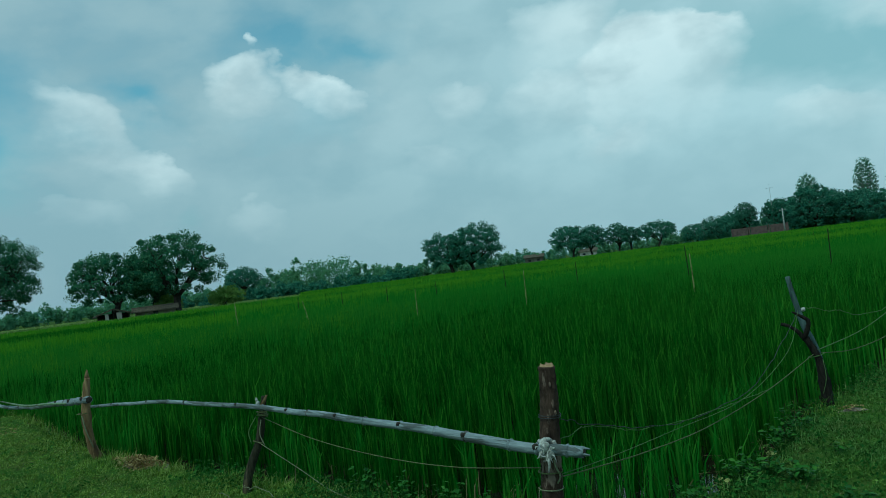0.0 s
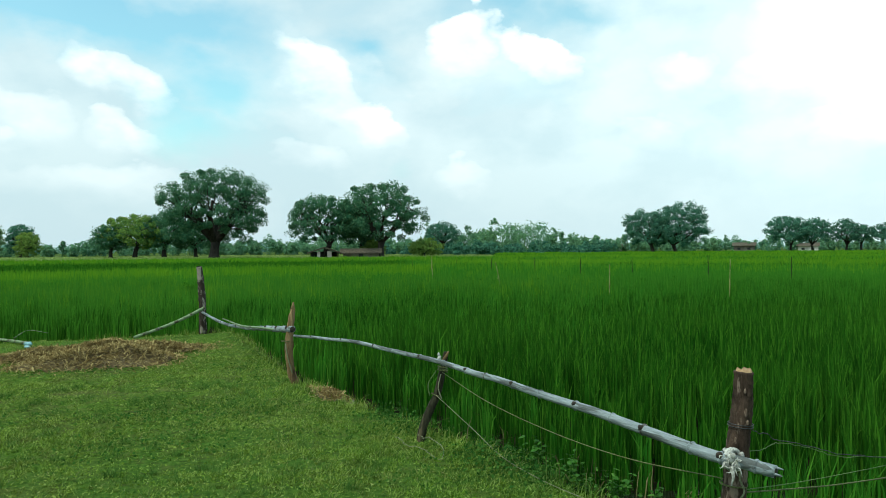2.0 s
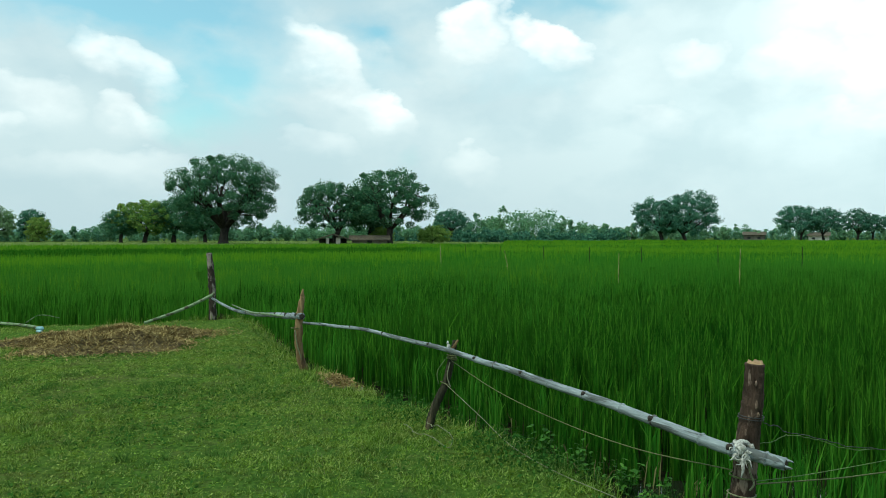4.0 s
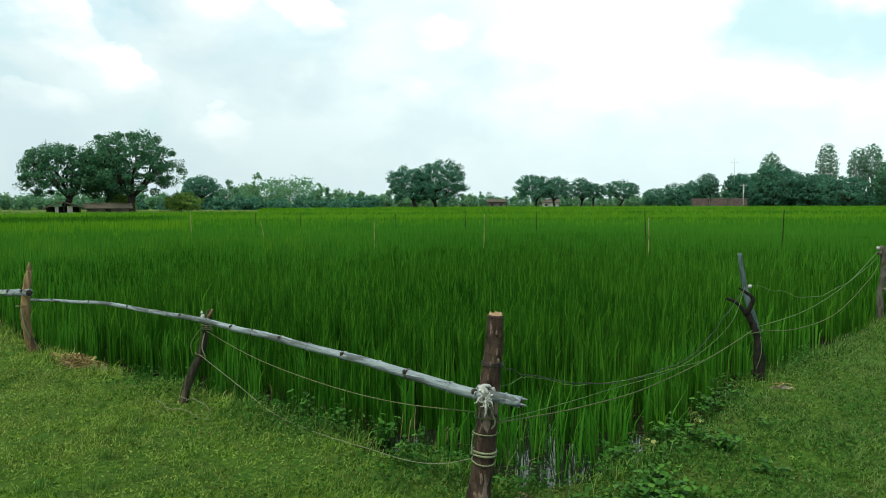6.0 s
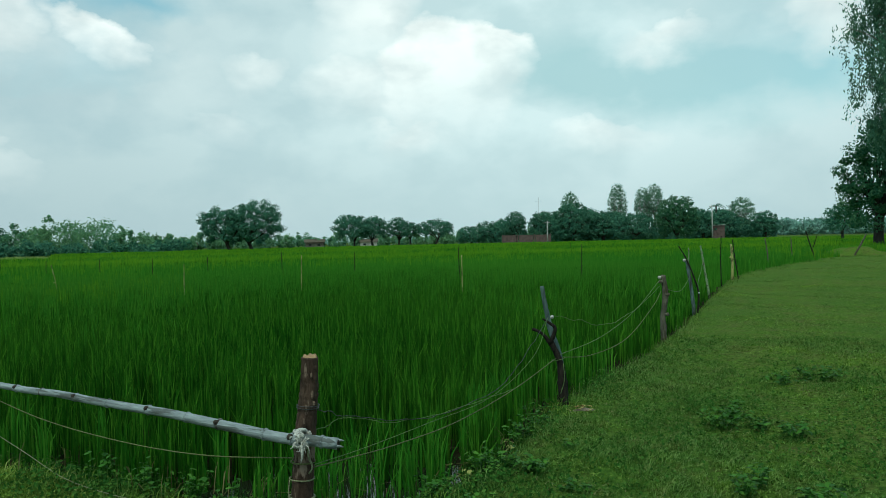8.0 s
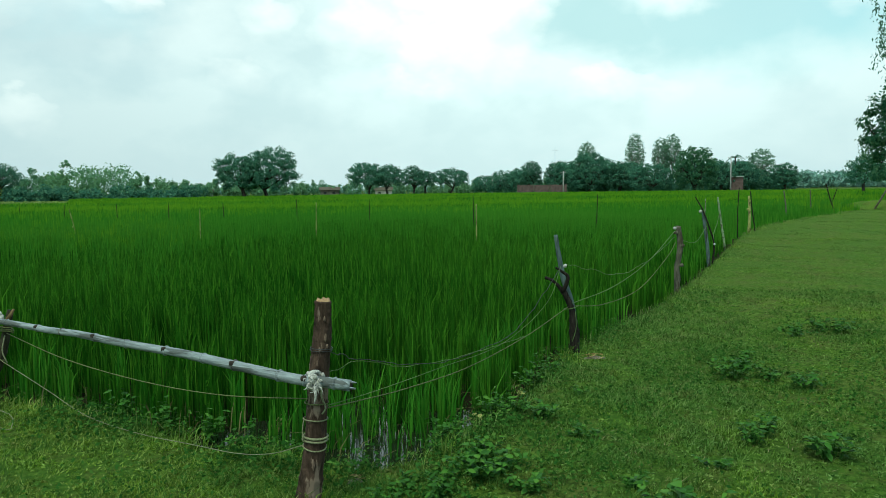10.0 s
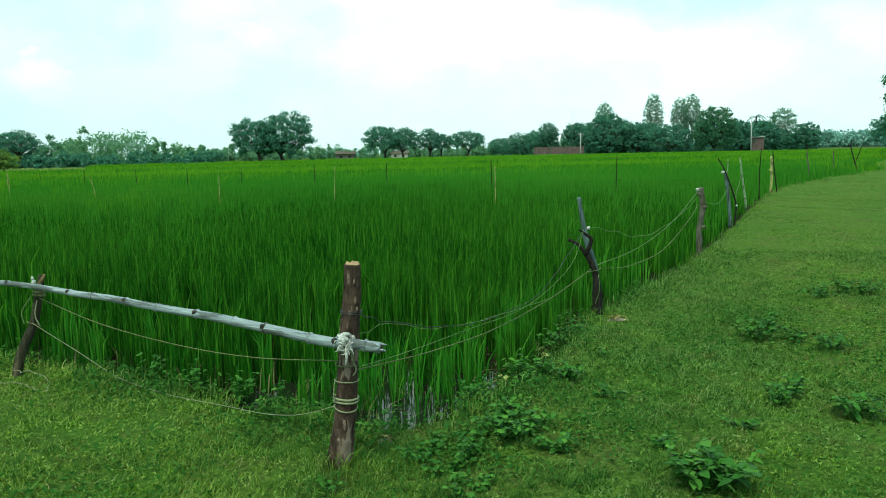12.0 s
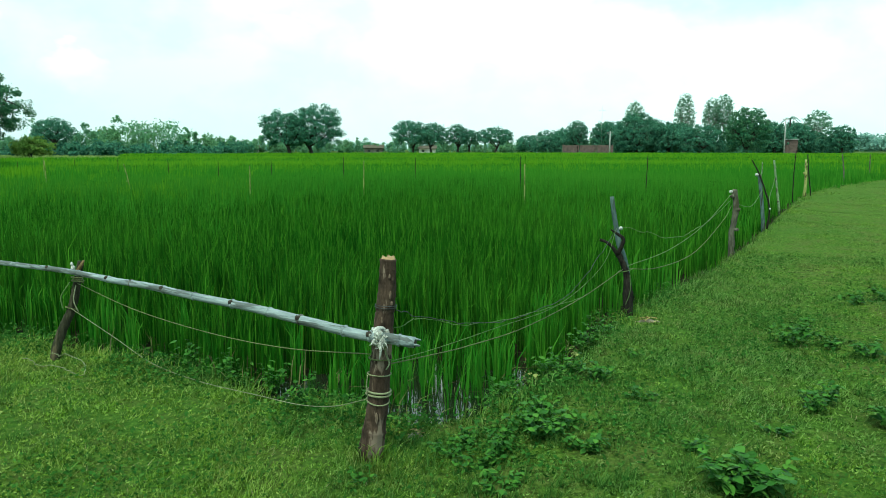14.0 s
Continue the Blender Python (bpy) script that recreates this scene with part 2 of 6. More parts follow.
def grass_material():
    """Blades from dark to straw-coloured, in patches of a hand's to a stride's width."""
    m, t, p = material("grass_blade")
    isl = t.nodes.new("ShaderNodeNewGeometry").outputs["Random Per Island"]
    v = place_vec(t)
    green = ramp(t, isl, [(0.0, (0.040, 0.095, 0.006)), (0.5, (0.165, 0.285, 0.030)), (1.0, (0.31, 0.43, 0.10))])
    dry = ramp(t, isl, [(0.0, (0.075, 0.110, 0.014)), (0.5, (0.235, 0.32, 0.050)), (1.0, (0.40, 0.46, 0.14))])
    # drier and yellower towards the west, lusher by the corner of the field
    along_x = t.nodes.new("ShaderNodeSeparateXYZ")
    t.links.new(v, along_x.inputs[0])
    west = maths(t, "MULTIPLY", maths(t, "ADD", along_x.outputs[0], 1.0), -0.05)
    west = maths(t, "MINIMUM", maths(t, "MAXIMUM", west, -0.14), 0.17)
    lush = ramp(t, isl, [(0.0, (0.016, 0.052, 0.010)), (0.5, (0.10, 0.20, 0.036)), (1.0, (0.22, 0.335, 0.10))])
    col = mix(t, ramp(t, maths(t, "ADD", noise_tex(t, v, 1.5, 5, 0.6, 0.3), west), [(0.47, (0,) * 3), (0.66, (0.6,) * 3)]), green, dry)
    col = mix(t, ramp(t, maths(t, "ADD", noise_tex(t, v, 0.8, 5, 0.6, 0.4), west), [(0.36, (1,) * 3), (0.52, (0,) * 3)]), col, lush)
    olive = ramp(t, isl, [(0.0, (0.050, 0.060, 0.012)), (0.6, (0.15, 0.165, 0.045)), (1.0, (0.30, 0.29, 0.12))])
    col = mix(t, ramp(t, noise_tex(t, v, 3.4, 6, 0.7, 0.5), [(0.50, (0,) * 3), (0.66, (0.7,) * 3)]), col, olive)
    deep = ramp(t, isl, [(0.0, (0.012, 0.040, 0.006)), (1.0, (0.085, 0.175, 0.03))])
    col = mix(t, ramp(t, noise_tex(t, v, 5.2, 5, 0.65, 0.3), [(0.54, (0,) * 3), (0.66, (0.75,) * 3)]), col, deep)
    t.links.new(col, p.inputs["Base Color"])
    p.inputs["Roughness"].default_value, p.inputs["Specular IOR Level"].default_value = 0.7, 0.0
    tr = t.nodes.new("ShaderNodeBsdfTranslucent")
    t.links.new(col, tr.inputs["Color"])
    mx = nd(t, "ShaderNodeMixShader", Fac=0.3)
    t.links.new(p.outputs[0], mx.inputs[1])
    t.links.new(tr.outputs[0], mx.inputs[2])
    t.links.new(mx.outputs[0], t.nodes["Material Output"].inputs[0])
    return m


TURF = ground_material()
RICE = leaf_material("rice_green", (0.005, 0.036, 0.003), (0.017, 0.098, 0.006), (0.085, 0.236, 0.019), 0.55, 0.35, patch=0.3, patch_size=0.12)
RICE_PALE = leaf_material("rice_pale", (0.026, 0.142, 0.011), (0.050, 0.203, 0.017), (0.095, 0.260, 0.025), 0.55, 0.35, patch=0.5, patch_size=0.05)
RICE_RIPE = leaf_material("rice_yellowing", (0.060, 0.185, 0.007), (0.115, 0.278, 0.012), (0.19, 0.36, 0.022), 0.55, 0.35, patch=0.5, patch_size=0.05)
GRASS = grass_material()
TUFT = leaf_material("lush_grass_blade", (0.020, 0.065, 0.011), (0.062, 0.145, 0.025), (0.15, 0.25, 0.055), 0.6, 0.3)
PALE_FIELD = leaf_material("pale_field_grass", (0.15, 0.23, 0.06), (0.26, 0.35, 0.10), (0.36, 0.43, 0.15), 0.8, 0.3)
DRY_GRASS = leaf_material("dry_grass_blade", (0.10, 0.095, 0.035), (0.21, 0.195, 0.085), (0.34, 0.315, 0.16), 0.7, 0.25)
WEED = leaf_material("weed_leaf", (0.020, 0.078, 0.014), (0.048, 0.140, 0.024), (0.11, 0.21, 0.04), 0.5, 0.25)
MANGO = leaf_material("mango_leaf", (0.024, 0.098, 0.058), (0.058, 0.165, 0.088), (0.15, 0.29, 0.14), 0.6, 0.42)
# mango green made lighter and bluer: haze put into the colour
HAZED_FIELD_LEAF = leaf_material("hazed_field_leaf", (0.040, 0.135, 0.095), (0.075, 0.205, 0.14), (0.15, 0.30, 0.19), 0.6, 0.42)
LIGHT_LEAF = leaf_material("light_green_leaf", (0.11, 0.22, 0.045), (0.19, 0.30, 0.065), (0.30, 0.40, 0.10), 0.6, 0.4)
PALE_LEAF = leaf_material("pale_green_leaf", (0.13, 0.24, 0.11), (0.20, 0.33, 0.15), (0.29, 0.41, 0.20), 0.6, 0.4)
YELLOWING = leaf_material("yellowing_leaf", (0.065, 0.16, 0.04), (0.13, 0.25, 0.055), (0.28, 0.38, 0.08), 0.6, 0.25)
# leaf green of distant trees with some haze mixed into the colour
HAZED_WOODS = leaf_material("hazed_woods_leaf", (0.036, 0.128, 0.090), (0.070, 0.195, 0.130), (0.14, 0.29, 0.175), 0.6, 0.40)
# the haze of distance is painted into these next two leaf colours
HAZED_FAR_LEAF = leaf_material("hazed_far_leaf", (0.085, 0.22, 0.14), (0.135, 0.29, 0.17), (0.21, 0.37, 0.18), 0.8, 0.4, patch=0.6, patch_size=0.03)
HAZED_HORIZON_LEAF = leaf_material("hazed_horizon_leaf", (0.19, 0.36, 0.30), (0.24, 0.42, 0.35), (0.30, 0.46, 0.38), 0.9, 0.4)
GUM = leaf_material("gum_leaf", (0.055, 0.150, 0.105), (0.10, 0.225, 0.150), (0.19, 0.33, 0.20), 0.6, 0.45)
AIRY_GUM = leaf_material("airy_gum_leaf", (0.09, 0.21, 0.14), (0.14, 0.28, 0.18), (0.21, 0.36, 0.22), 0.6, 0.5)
BARK = bark_material("tree_bark", (0.018, 0.016, 0.014), (0.07, 0.06, 0.05), 3.0)
GUM_BARK = bark_material("gum_bark", (0.10, 0.09, 0.08), (0.30, 0.28, 0.25), 2.0)
POST_BARK = bark_material("post_bark", (0.012, 0.008, 0.006), (0.105, 0.066, 0.047), 30.0, 0.30, (0.235, 0.17, 0.13), 1.0)
DARK_BARK = bark_material("dark_bark", (0.006, 0.005, 0.004), (0.034, 0.028, 0.022), 34.0, 0.2, None, 0.9)
POST_DARK = bark_material("old_post_bark", (0.012, 0.009, 0.007), (0.075, 0.055, 0.042), 20.0, 0.45, (0.30, 0.25, 0.21), 1.0)
GREY_BARK = bark_material("grey_bark", (0.030, 0.028, 0.020), (0.17, 0.155, 0.115), 26.0, 0.25, (0.06, 0.05, 0.03), 1.0)
ASH_BARK = bark_material("ash_grey_bark", (0.035, 0.052, 0.050), (0.14, 0.195, 0.185), 26.0, 0.2, (0.05, 0.045, 0.035), 0.9)
MOSSY_BARK = bark_material("mossy_bark", (0.008, 0.009, 0.005), (0.062, 0.056, 0.034), 30.0, 0.22, (0.11, 0.085, 0.05), 0.9)
PALE_WOOD = bark_material("split_wood", (0.085, 0.050, 0.022), (0.38, 0.25, 0.125), 24.0, 0.12, (0.075, 0.045, 0.025), 0.8)
PEELED = bark_material("peeled_bark", (0.09, 0.058, 0.042), (0.27, 0.19, 0.14), 60.0, 0.5, (0.06, 0.04, 0.03), 0.6)
CUT_WOOD = bark_material("cut_wood", (0.20, 0.11, 0.055), (0.46, 0.31, 0.175), 40.0, 1.0, None, 0.5)
BAMBOO = bark_material("weathered_bamboo", (0.085, 0.10, 0.105), (0.36, 0.40, 0.41), 42.0, 0.09, (0.085, 0.09, 0.085), 0.35, 0.55, lying=150)
BAMBOO_NODE = plain_material("bamboo_node", (0.035, 0.032, 0.03), (0.16, 0.15, 0.135), 60, 0.7)
BAMBOO_GREEN = bark_material("green_bamboo", (0.09, 0.14, 0.065), (0.27, 0.35, 0.19), 18.0, 1.0, (0.07, 0.06, 0.035), 0.2, 0.5)
BAMBOO_DRY = bark_material("dry_bamboo", (0.18, 0.19, 0.055), (0.40, 0.40, 0.14), 18.0, 0.4, (0.08, 0.06, 0.025), 0.2, 0.6)
# near-black for the shade in culm ends, and for dark branch scars
SHADE_OR_SCAR = plain_material("hollow_shade_or_scar", (0.012, 0.009, 0.007), (0.05, 0.035, 0.022), 60, 0.9)
ROPE = plain_material("jute_rope", (0.07, 0.085, 0.025), (0.17, 0.18, 0.065), 160, 0.9, 0.5)
PALE_ROPE = plain_material("pale_rope", (0.12, 0.13, 0.06), (0.29, 0.29, 0.17), 160, 0.9, 0.5)
RAG = plain_material("rag_cloth", (0.24, 0.23, 0.20), (0.62, 0.60, 0.55), 70, 0.95, 0.6)
GREEN_ROPE = plain_material("green_rope", (0.06, 0.12, 0.025), (0.14, 0.21, 0.055), 120, 0.8, 0.4)
BLACK_WIRE = plain_material("black_wire", (0.012, 0.012, 0.012), (0.05, 0.045, 0.045), 90, 0.6)
STRAW = leaf_material("straw", (0.08, 0.055, 0.020), (0.27, 0.19, 0.075), (0.50, 0.40, 0.18), 0.8, 0.15)
DEAD_LEAF = leaf_material("dead_leaf", (0.05, 0.05, 0.018), (0.11, 0.105, 0.042), (0.20, 0.185, 0.08), 0.8, 0.2)
STRAW_BED = plain_material("straw_bed", (0.075, 0.052, 0.024), (0.23, 0.165, 0.075), 30, 0.95, 0.8)
SOIL = plain_material("dry_soil", (0.11, 0.09, 0.06), (0.26, 0.22, 0.16), 24, 0.95, 0.6)
THATCH = bark_material("thatch", (0.04, 0.034, 0.028), (0.15, 0.125, 0.09), 4.0, 0.3)
MUD_WALL = plain_material("mud_wall", (0.10, 0.085, 0.065), (0.22, 0.19, 0.15), 1.2, 0.9)
BRICK = plain_material("red_brick", (0.070, 0.045, 0.042), (0.145, 0.095, 0.085), 1.6, 0.9)
PLASTER = plain_material("plaster", (0.5, 0.42, 0.36), (0.75, 0.68, 0.6), 0.7, 0.85)
CONCRETE = plain_material("concrete", (0.28, 0.28, 0.27), (0.5, 0.5, 0.48), 2.0, 0.85)
# near-black colour for the shade inside openings and under the hut roof
SHADED_OPENING = plain_material("shaded_opening", (0.015, 0.015, 0.015), (0.04, 0.04, 0.04), 2.0, 0.8)


def water_material():
    m, t, p = material("still_water")
    p.inputs["Base Color"].default_value = (0.012, 0.014, 0.009, 1)
    p.inputs["Roughness"].default_value = 0.03
    bump(t, p, noise_tex(t, place_vec(t), 9, 3), 0.08, 0.01)
    return m


WATER = water_material()


# ================= mesh helpers =================
def raw_mesh(name, verts, quads=None, tris=None, smooth=False):
    """A mesh from arrays of corners."""
    me = bpy.data.meshes.new(name)
    verts = np.asarray(verts, np.float32)
    quads = np.zeros((0, 4), np.int32) if quads is None else np.asarray(quads, np.int32)
    tris = np.zeros((0, 3), np.int32) if tris is None else np.asarray(tris, np.int32)
    me.vertices.add(len(verts))
    me.vertices.foreach_set("co", verts.ravel())
    loops = np.concatenate([quads.ravel(), tris.ravel()]).astype(np.int32)
    me.loops.add(len(loops))
    me.loops.foreach_set("vertex_index", loops)
    starts = np.concatenate([np.arange(len(quads)) * 4, len(quads) * 4 + np.arange(len(tris)) * 3]).astype(np.int32)
    me.polygons.add(len(starts))
    me.polygons.foreach_set("loop_start", starts)
    if smooth:
        me.polygons.foreach_set("use_smooth", np.ones(len(starts), bool))
    me.update(calc_edges=True)
    me.validate()
    return me


def part(name, data, mat, parent=None, label=""):
    """Links a bmesh or a mesh as one object, under a thing or under a part."""
    if isinstance(data, bmesh.types.BMesh):
        me = bpy.data.meshes.new(name)
        data.to_mesh(me)
        data.free()
        for poly in me.polygons:
            poly.use_smooth = True
    else:
        me = data
    me.materials.clear()
    me.materials.append(mat)
    ob = new(name, me)
    ob.parent = parent
    return tagged(ob, label)


def thing(name, loc=(0, 0, 0), label="", category="", group="", kind=""):
    ob = new(name)
    ob.empty_display_size = 0.1
    ob.location = loc
    return tagged(ob, label, category, group, kind)


def along(points, n):
    """Points of a smooth curve through the given ones."""
    p = np.array(points, float)
    if len(p) == 2:
        return p[0] + (p[1] - p[0]) * np.linspace(0, 1, n)[:, None]
    ext = np.vstack([2 * p[0] - p[1], p, 2 * p[-1] - p[-2]])
    out = []
    for s in np.linspace(0, len(p) - 1, n):
        i = min(int(s), len(p) - 2)
        f = s - i
        a, b, c, d = ext[i], ext[i + 1], ext[i + 2], ext[i + 3]
        out.append(0.5 * (2 * b + (c - a) * f + (2 * a - 5 * b + 4 * c - d) * f**2 + (3 * b - a - 3 * c + d) * f**3))
    return np.array(out)


def tube_arrays(points, radii, sides=8, rough=0.0, seed=0, cap=True):
    """Corners and faces of a round body along a curve."""
    p = np.array(points, float)
    r = np.broadcast_to(np.asarray(radii, float), (len(p),))
    rng = np.random.default_rng(seed)
    tang = np.gradient(p, axis=0)
    tang /= np.linalg.norm(tang, axis=1)[:, None] + 1e-9
    ref = np.array([0.0, 0, 1]) if abs(tang[0][2]) < 0.9 else np.array([1.0, 0, 0])
    verts = []
    bumps = 1 + rough * rng.standard_normal(sides)[None] + 0.5 * rough * rng.standard_normal((len(p), sides))
    u = np.cross(tang[0], ref)
    for i in range(len(p)):
        u = u - tang[i] * (u @ tang[i])
        u /= np.linalg.norm(u) + 1e-9
        v = np.cross(tang[i], u)
        a = np.linspace(0, 2 * np.pi, sides, endpoint=False)
        verts.append(p[i] + (r[i] * bumps[i])[:, None] * (np.cos(a)[:, None] * u + np.sin(a)[:, None] * v))
    verts = np.concatenate(verts)
    i = np.arange(len(p) - 1)[:, None] * sides
    j = np.arange(sides)[None]
    k = (j + 1) % sides
    quads = np.stack([i + j, i + k, i + sides + k, i + sides + j], -1).reshape(-1, 4)
    tris = np.zeros((0, 3), int)
    if cap:
        n = len(verts)
        verts = np.vstack([verts, p[0], p[-1]])
        last = (len(p) - 1) * sides
        j = np.arange(sides)
        tris = np.vstack([np.stack([(j + 1) % sides, j, np.full(sides, n)], -1),
                          np.stack([last + j, last + (j + 1) % sides, np.full(sides, n + 1)], -1)])
    return verts, quads, tris


class Heap:
    """Collects arrays for one mesh."""

    def __init__(self):
        self.v, self.q, self.t, self.n = [], [], [], 0

    def add(self, v, q=None, t=None):
        self.v.append(np.asarray(v, np.float32))
        if q is not None and len(q):
            self.q.append(np.asarray(q) + self.n)
        if t is not None and len(t):
            self.t.append(np.asarray(t) + self.n)
        self.n += len(v)

    def tube(self, *a, **k):
        self.add(*tube_arrays(*a, **k))

    def mesh(self, name, smooth=True):
        return raw_mesh(name, np.concatenate(self.v), np.concatenate(self.q) if self.q else None, np.concatenate(self.t) if self.t else None, smooth)


def tube_part(name, points, radii, mat, parent=None, label="", sides=10, rough=0.0, seed=0, n=0):
    pts = along(points, n) if n else np.array(points, float)
    if n and np.ndim(radii):
        radii = np.interp(np.linspace(0, 1, n), np.linspace(0, 1, len(radii)), radii)
    h = Heap()
    h.tube(pts, radii, sides=sides, rough=rough, seed=seed)
    return part(name, h.mesh(name), mat, parent, label)


def blades(rng, base, height, width, lean, curl=0.5, segs=2, bend=0.58, sway=0.35):
    """Grass-like blades: a narrow strip that bends over towards its tip."""
    n = len(base)
    az = rng.uniform(0, 2 * np.pi, n)
    d = np.stack([np.cos(az), np.sin(az), np.zeros(n)], -1)
    side = np.stack([-np.sin(az + 0.6), np.cos(az + 0.6), np.zeros(n)], -1) * (width / 2)[:, None]
    up = np.array([0, 0, 1.0])
    mid = base + up * (height * bend)[:, None] + d * (height * lean * sway)[:, None]
    tip = base + up * (height * (1 - 0.35 * curl * lean))[:, None] + d * (height * lean)[:, None]
    if segs == 1:
        v = np.stack([base - side, base + side, tip], 1).reshape(-1, 3)
        k = np.arange(n)[:, None] * 3
        return v, None, k + np.array([0, 1, 2])
    v = np.stack([base - side * 0.8, base + side * 0.8, mid - side, mid + side, tip], 1).reshape(-1, 3)
    k = np.arange(n)[:, None] * 5
    return v, k + np.array([0, 1, 3, 2]), k + np.array([2, 3, 4])


def leaves(rng, centre, size, slim=0.5, droop=0.0):
    """Pointed leaves folded along the middle, at the given places."""
    n = len(centre)
    d = rng.standard_normal((n, 3))
    d[:, 2] = d[:, 2] * 0.6 - droop
    d /= np.linalg.norm(d, axis=1)[:, None]
    s = np.cross(d, rng.standard_normal((n, 3)))
    s /= np.linalg.norm(s, axis=1)[:, None] + 1e-9
    nrm = np.cross(d, s)
    size = np.broadcast_to(size, (n,))[:, None]
    a, b = centre - d * size * 0.5, centre + d * size * 0.5
    l = centre + s * size * slim * 0.5 + nrm * size * 0.08
    r = centre - s * size * slim * 0.5 + nrm * size * 0.08
    v = np.stack([a, l, b, r], 1).reshape(-1, 3)
    return v, np.arange(n)[:, None] * 4 + np.array([0, 1, 2, 3])


def leaves_out(rng, centre, outward, size, slim=0.7, loose=0.55, droop=0.3):
    """Leaves that face away from the middle of their clump, as they do towards the light."""
    n = len(centre)
    nrm = outward / (np.linalg.norm(outward, axis=1)[:, None] + 1e-9) + np.array([0, 0, 0.35]) + rng.standard_normal((n, 3)) * loose
    nrm /= np.linalg.norm(nrm, axis=1)[:, None] + 1e-9
    d = rng.standard_normal((n, 3)) - np.array([0, 0, droop])
    d -= nrm * np.sum(d * nrm, 1)[:, None]
    d /= np.linalg.norm(d, axis=1)[:, None] + 1e-9
    s = np.cross(nrm, d)
    size = np.broadcast_to(size, (n,))[:, None]
    a, b = centre - d * size * 0.5, centre + d * size * 0.5
    l = centre + s * size * slim * 0.5 - nrm * size * 0.07
    r = centre - s * size * slim * 0.5 - nrm * size * 0.07
    return np.stack([a, l, b, r], 1).reshape(-1, 3), np.arange(n)[:, None] * 4 + np.array([0, 1, 2, 3])


# ================= the ground =================
# the edge between the mown turf and the flooded rice
EDGE = np.array([(-700, -720), (-45, -29), (-12.2, 6.3), (-11.3, 7.5), (-10.75, 8.75), (-10.25, 9.55), (-9.1, 8.85), (-7.95, 8.15), (-5.5, 6.62), (-4.3, 6.2), (-3.2, 5.75),
                 (-2.4, 5.42), (-1.85, 5.17), (-1.35, 4.97), (-0.95, 4.79), (-0.6, 4.62), (-0.25, 4.58), (0.0, 4.67), (0.22, 4.92), (0.58, 5.6),
                 (1.05, 7.2), (1.95, 8.95), (2.95, 11.05), (4.55, 15.1), (8.8, 25.8), (12.3, 31.9), (16.7, 38.3), (21.8, 45.5), (27, 49), (45, 53), (700, 80)])
FIELD = np.vstack([EDGE, [(900, 900), (-900, 900), (-900, -720)]])


def inside(pts, poly=FIELD):
    x, y = pts[:, 0], pts[:, 1]
    ok = np.zeros(len(pts), bool)
    for (x0, y0), (x1, y1) in zip(poly, np.roll(poly, -1, 0)):
        if y0 == y1:
            continue
        ok ^= ((y0 > y) != (y1 > y)) & (x < (x1 - x0) * (y - y0) / (y1 - y0) + x0)
    return ok


def to_line(pts, line=EDGE):
    best = np.full(len(pts), 1e9)
    for a, b in zip(line[:-1], line[1:]):
        d = b - a
        f = np.clip(((pts - a) @ d) / (d @ d), 0, 1)
        best = np.minimum(best, np.hypot(*(pts - a - f[:, None] * d).T))
    return best


def wavy(x, y):
    return 0.022 * np.sin(1.3 * x + 0.7 * y) * np.sin(0.9 * y - 0.5 * x + 1) + 0.011 * np.sin(3.1 * x + 1.7) * np.sin(2.7 * y) + 0.009 * np.sin(6.3 * x - 2.1 * y) * np.sin(5.4 * y + 1.9 * x) + 0.007 * np.sin(14.3 * x + 3.1 * np.sin(2 * y)) * np.sin(12.7 * y + 2.7 * np.sin(2.3 * x))


def ground_z(pts):
    pts = np.asarray(pts, float).reshape(-1, 2)
    s = to_line(pts) * np.where(inside(pts), 1, -1)
    k = np.clip((s + 0.10) / 0.42, 0, 1)
    k = k * k * (3 - 2 * k)
    r = np.hypot(pts[:, 0], pts[:, 1])
    near = np.clip((60 - r) / 30, 0, 1)
    drop = np.interp(r, (20, 32), (0.17, 0.07))
    return -drop * k + wavy(pts[:, 0], pts[:, 1]) * near * (1 - 0.7 * k)


def spread_axis(lo, hi, fine, far):
    core = np.arange(lo, hi, fine)
    out = [far]
    step = fine
    right = [hi]
    while right[-1] < far:
        step *= 1.12
        right.append(right[-1] + step)
    step = fine
    left = [lo]
    while left[-1] > -far:
        step *= 1.12
        left.append(left[-1] - step)
    return np.array(sorted(set(left[1:]) | set(core) | set(right)))


gx, gy = spread_axis(-12, 6, 0.13, 2500), spread_axis(0, 14, 0.13, 2500)
GX, GY = np.meshgrid(gx, gy)
flat_xy = np.stack([GX.ravel(), GY.ravel()], -1)
gi = (np.arange(len(gy) - 1)[:, None] * len(gx) + np.arange(len(gx) - 1)[None]).reshape(-1, 1)
ground = part("ground", raw_mesh("ground", np.column_stack([flat_xy, ground_z(flat_xy)]), gi + np.array([0, 1, len(gx) + 1, len(gx)]), smooth=True), TURF)
tagged(ground, "short patchy green turf with dry spots beside the paddy", "ground", kind="structure")

# shallow water between the stalks at the corner of the field
wv = [(0.0, 0.0, 0.0)]
for i in range(28):
    a = i / 28 * 2 * math.pi
    k = 1 + 0.18 * math.sin(3 * a + 1) + 0.1 * math.sin(5 * a)
    wv.append((1.15 * k * math.cos(a), 0.78 * k * math.sin(a), 0.0))
pond = part("water", raw_mesh("water", wv, tris=[(0, i + 1, (i + 1) % 28 + 1) for i in range(28)]), WATER)
pond.matrix_world = pose(-0.16, 5.15, -0.078, 0, 0, 20)
tagged(pond, "shallow still water between the rice stalks", "water", kind="structure")


# ================= rice =================
EYE = np.array([0.4, 0.95])
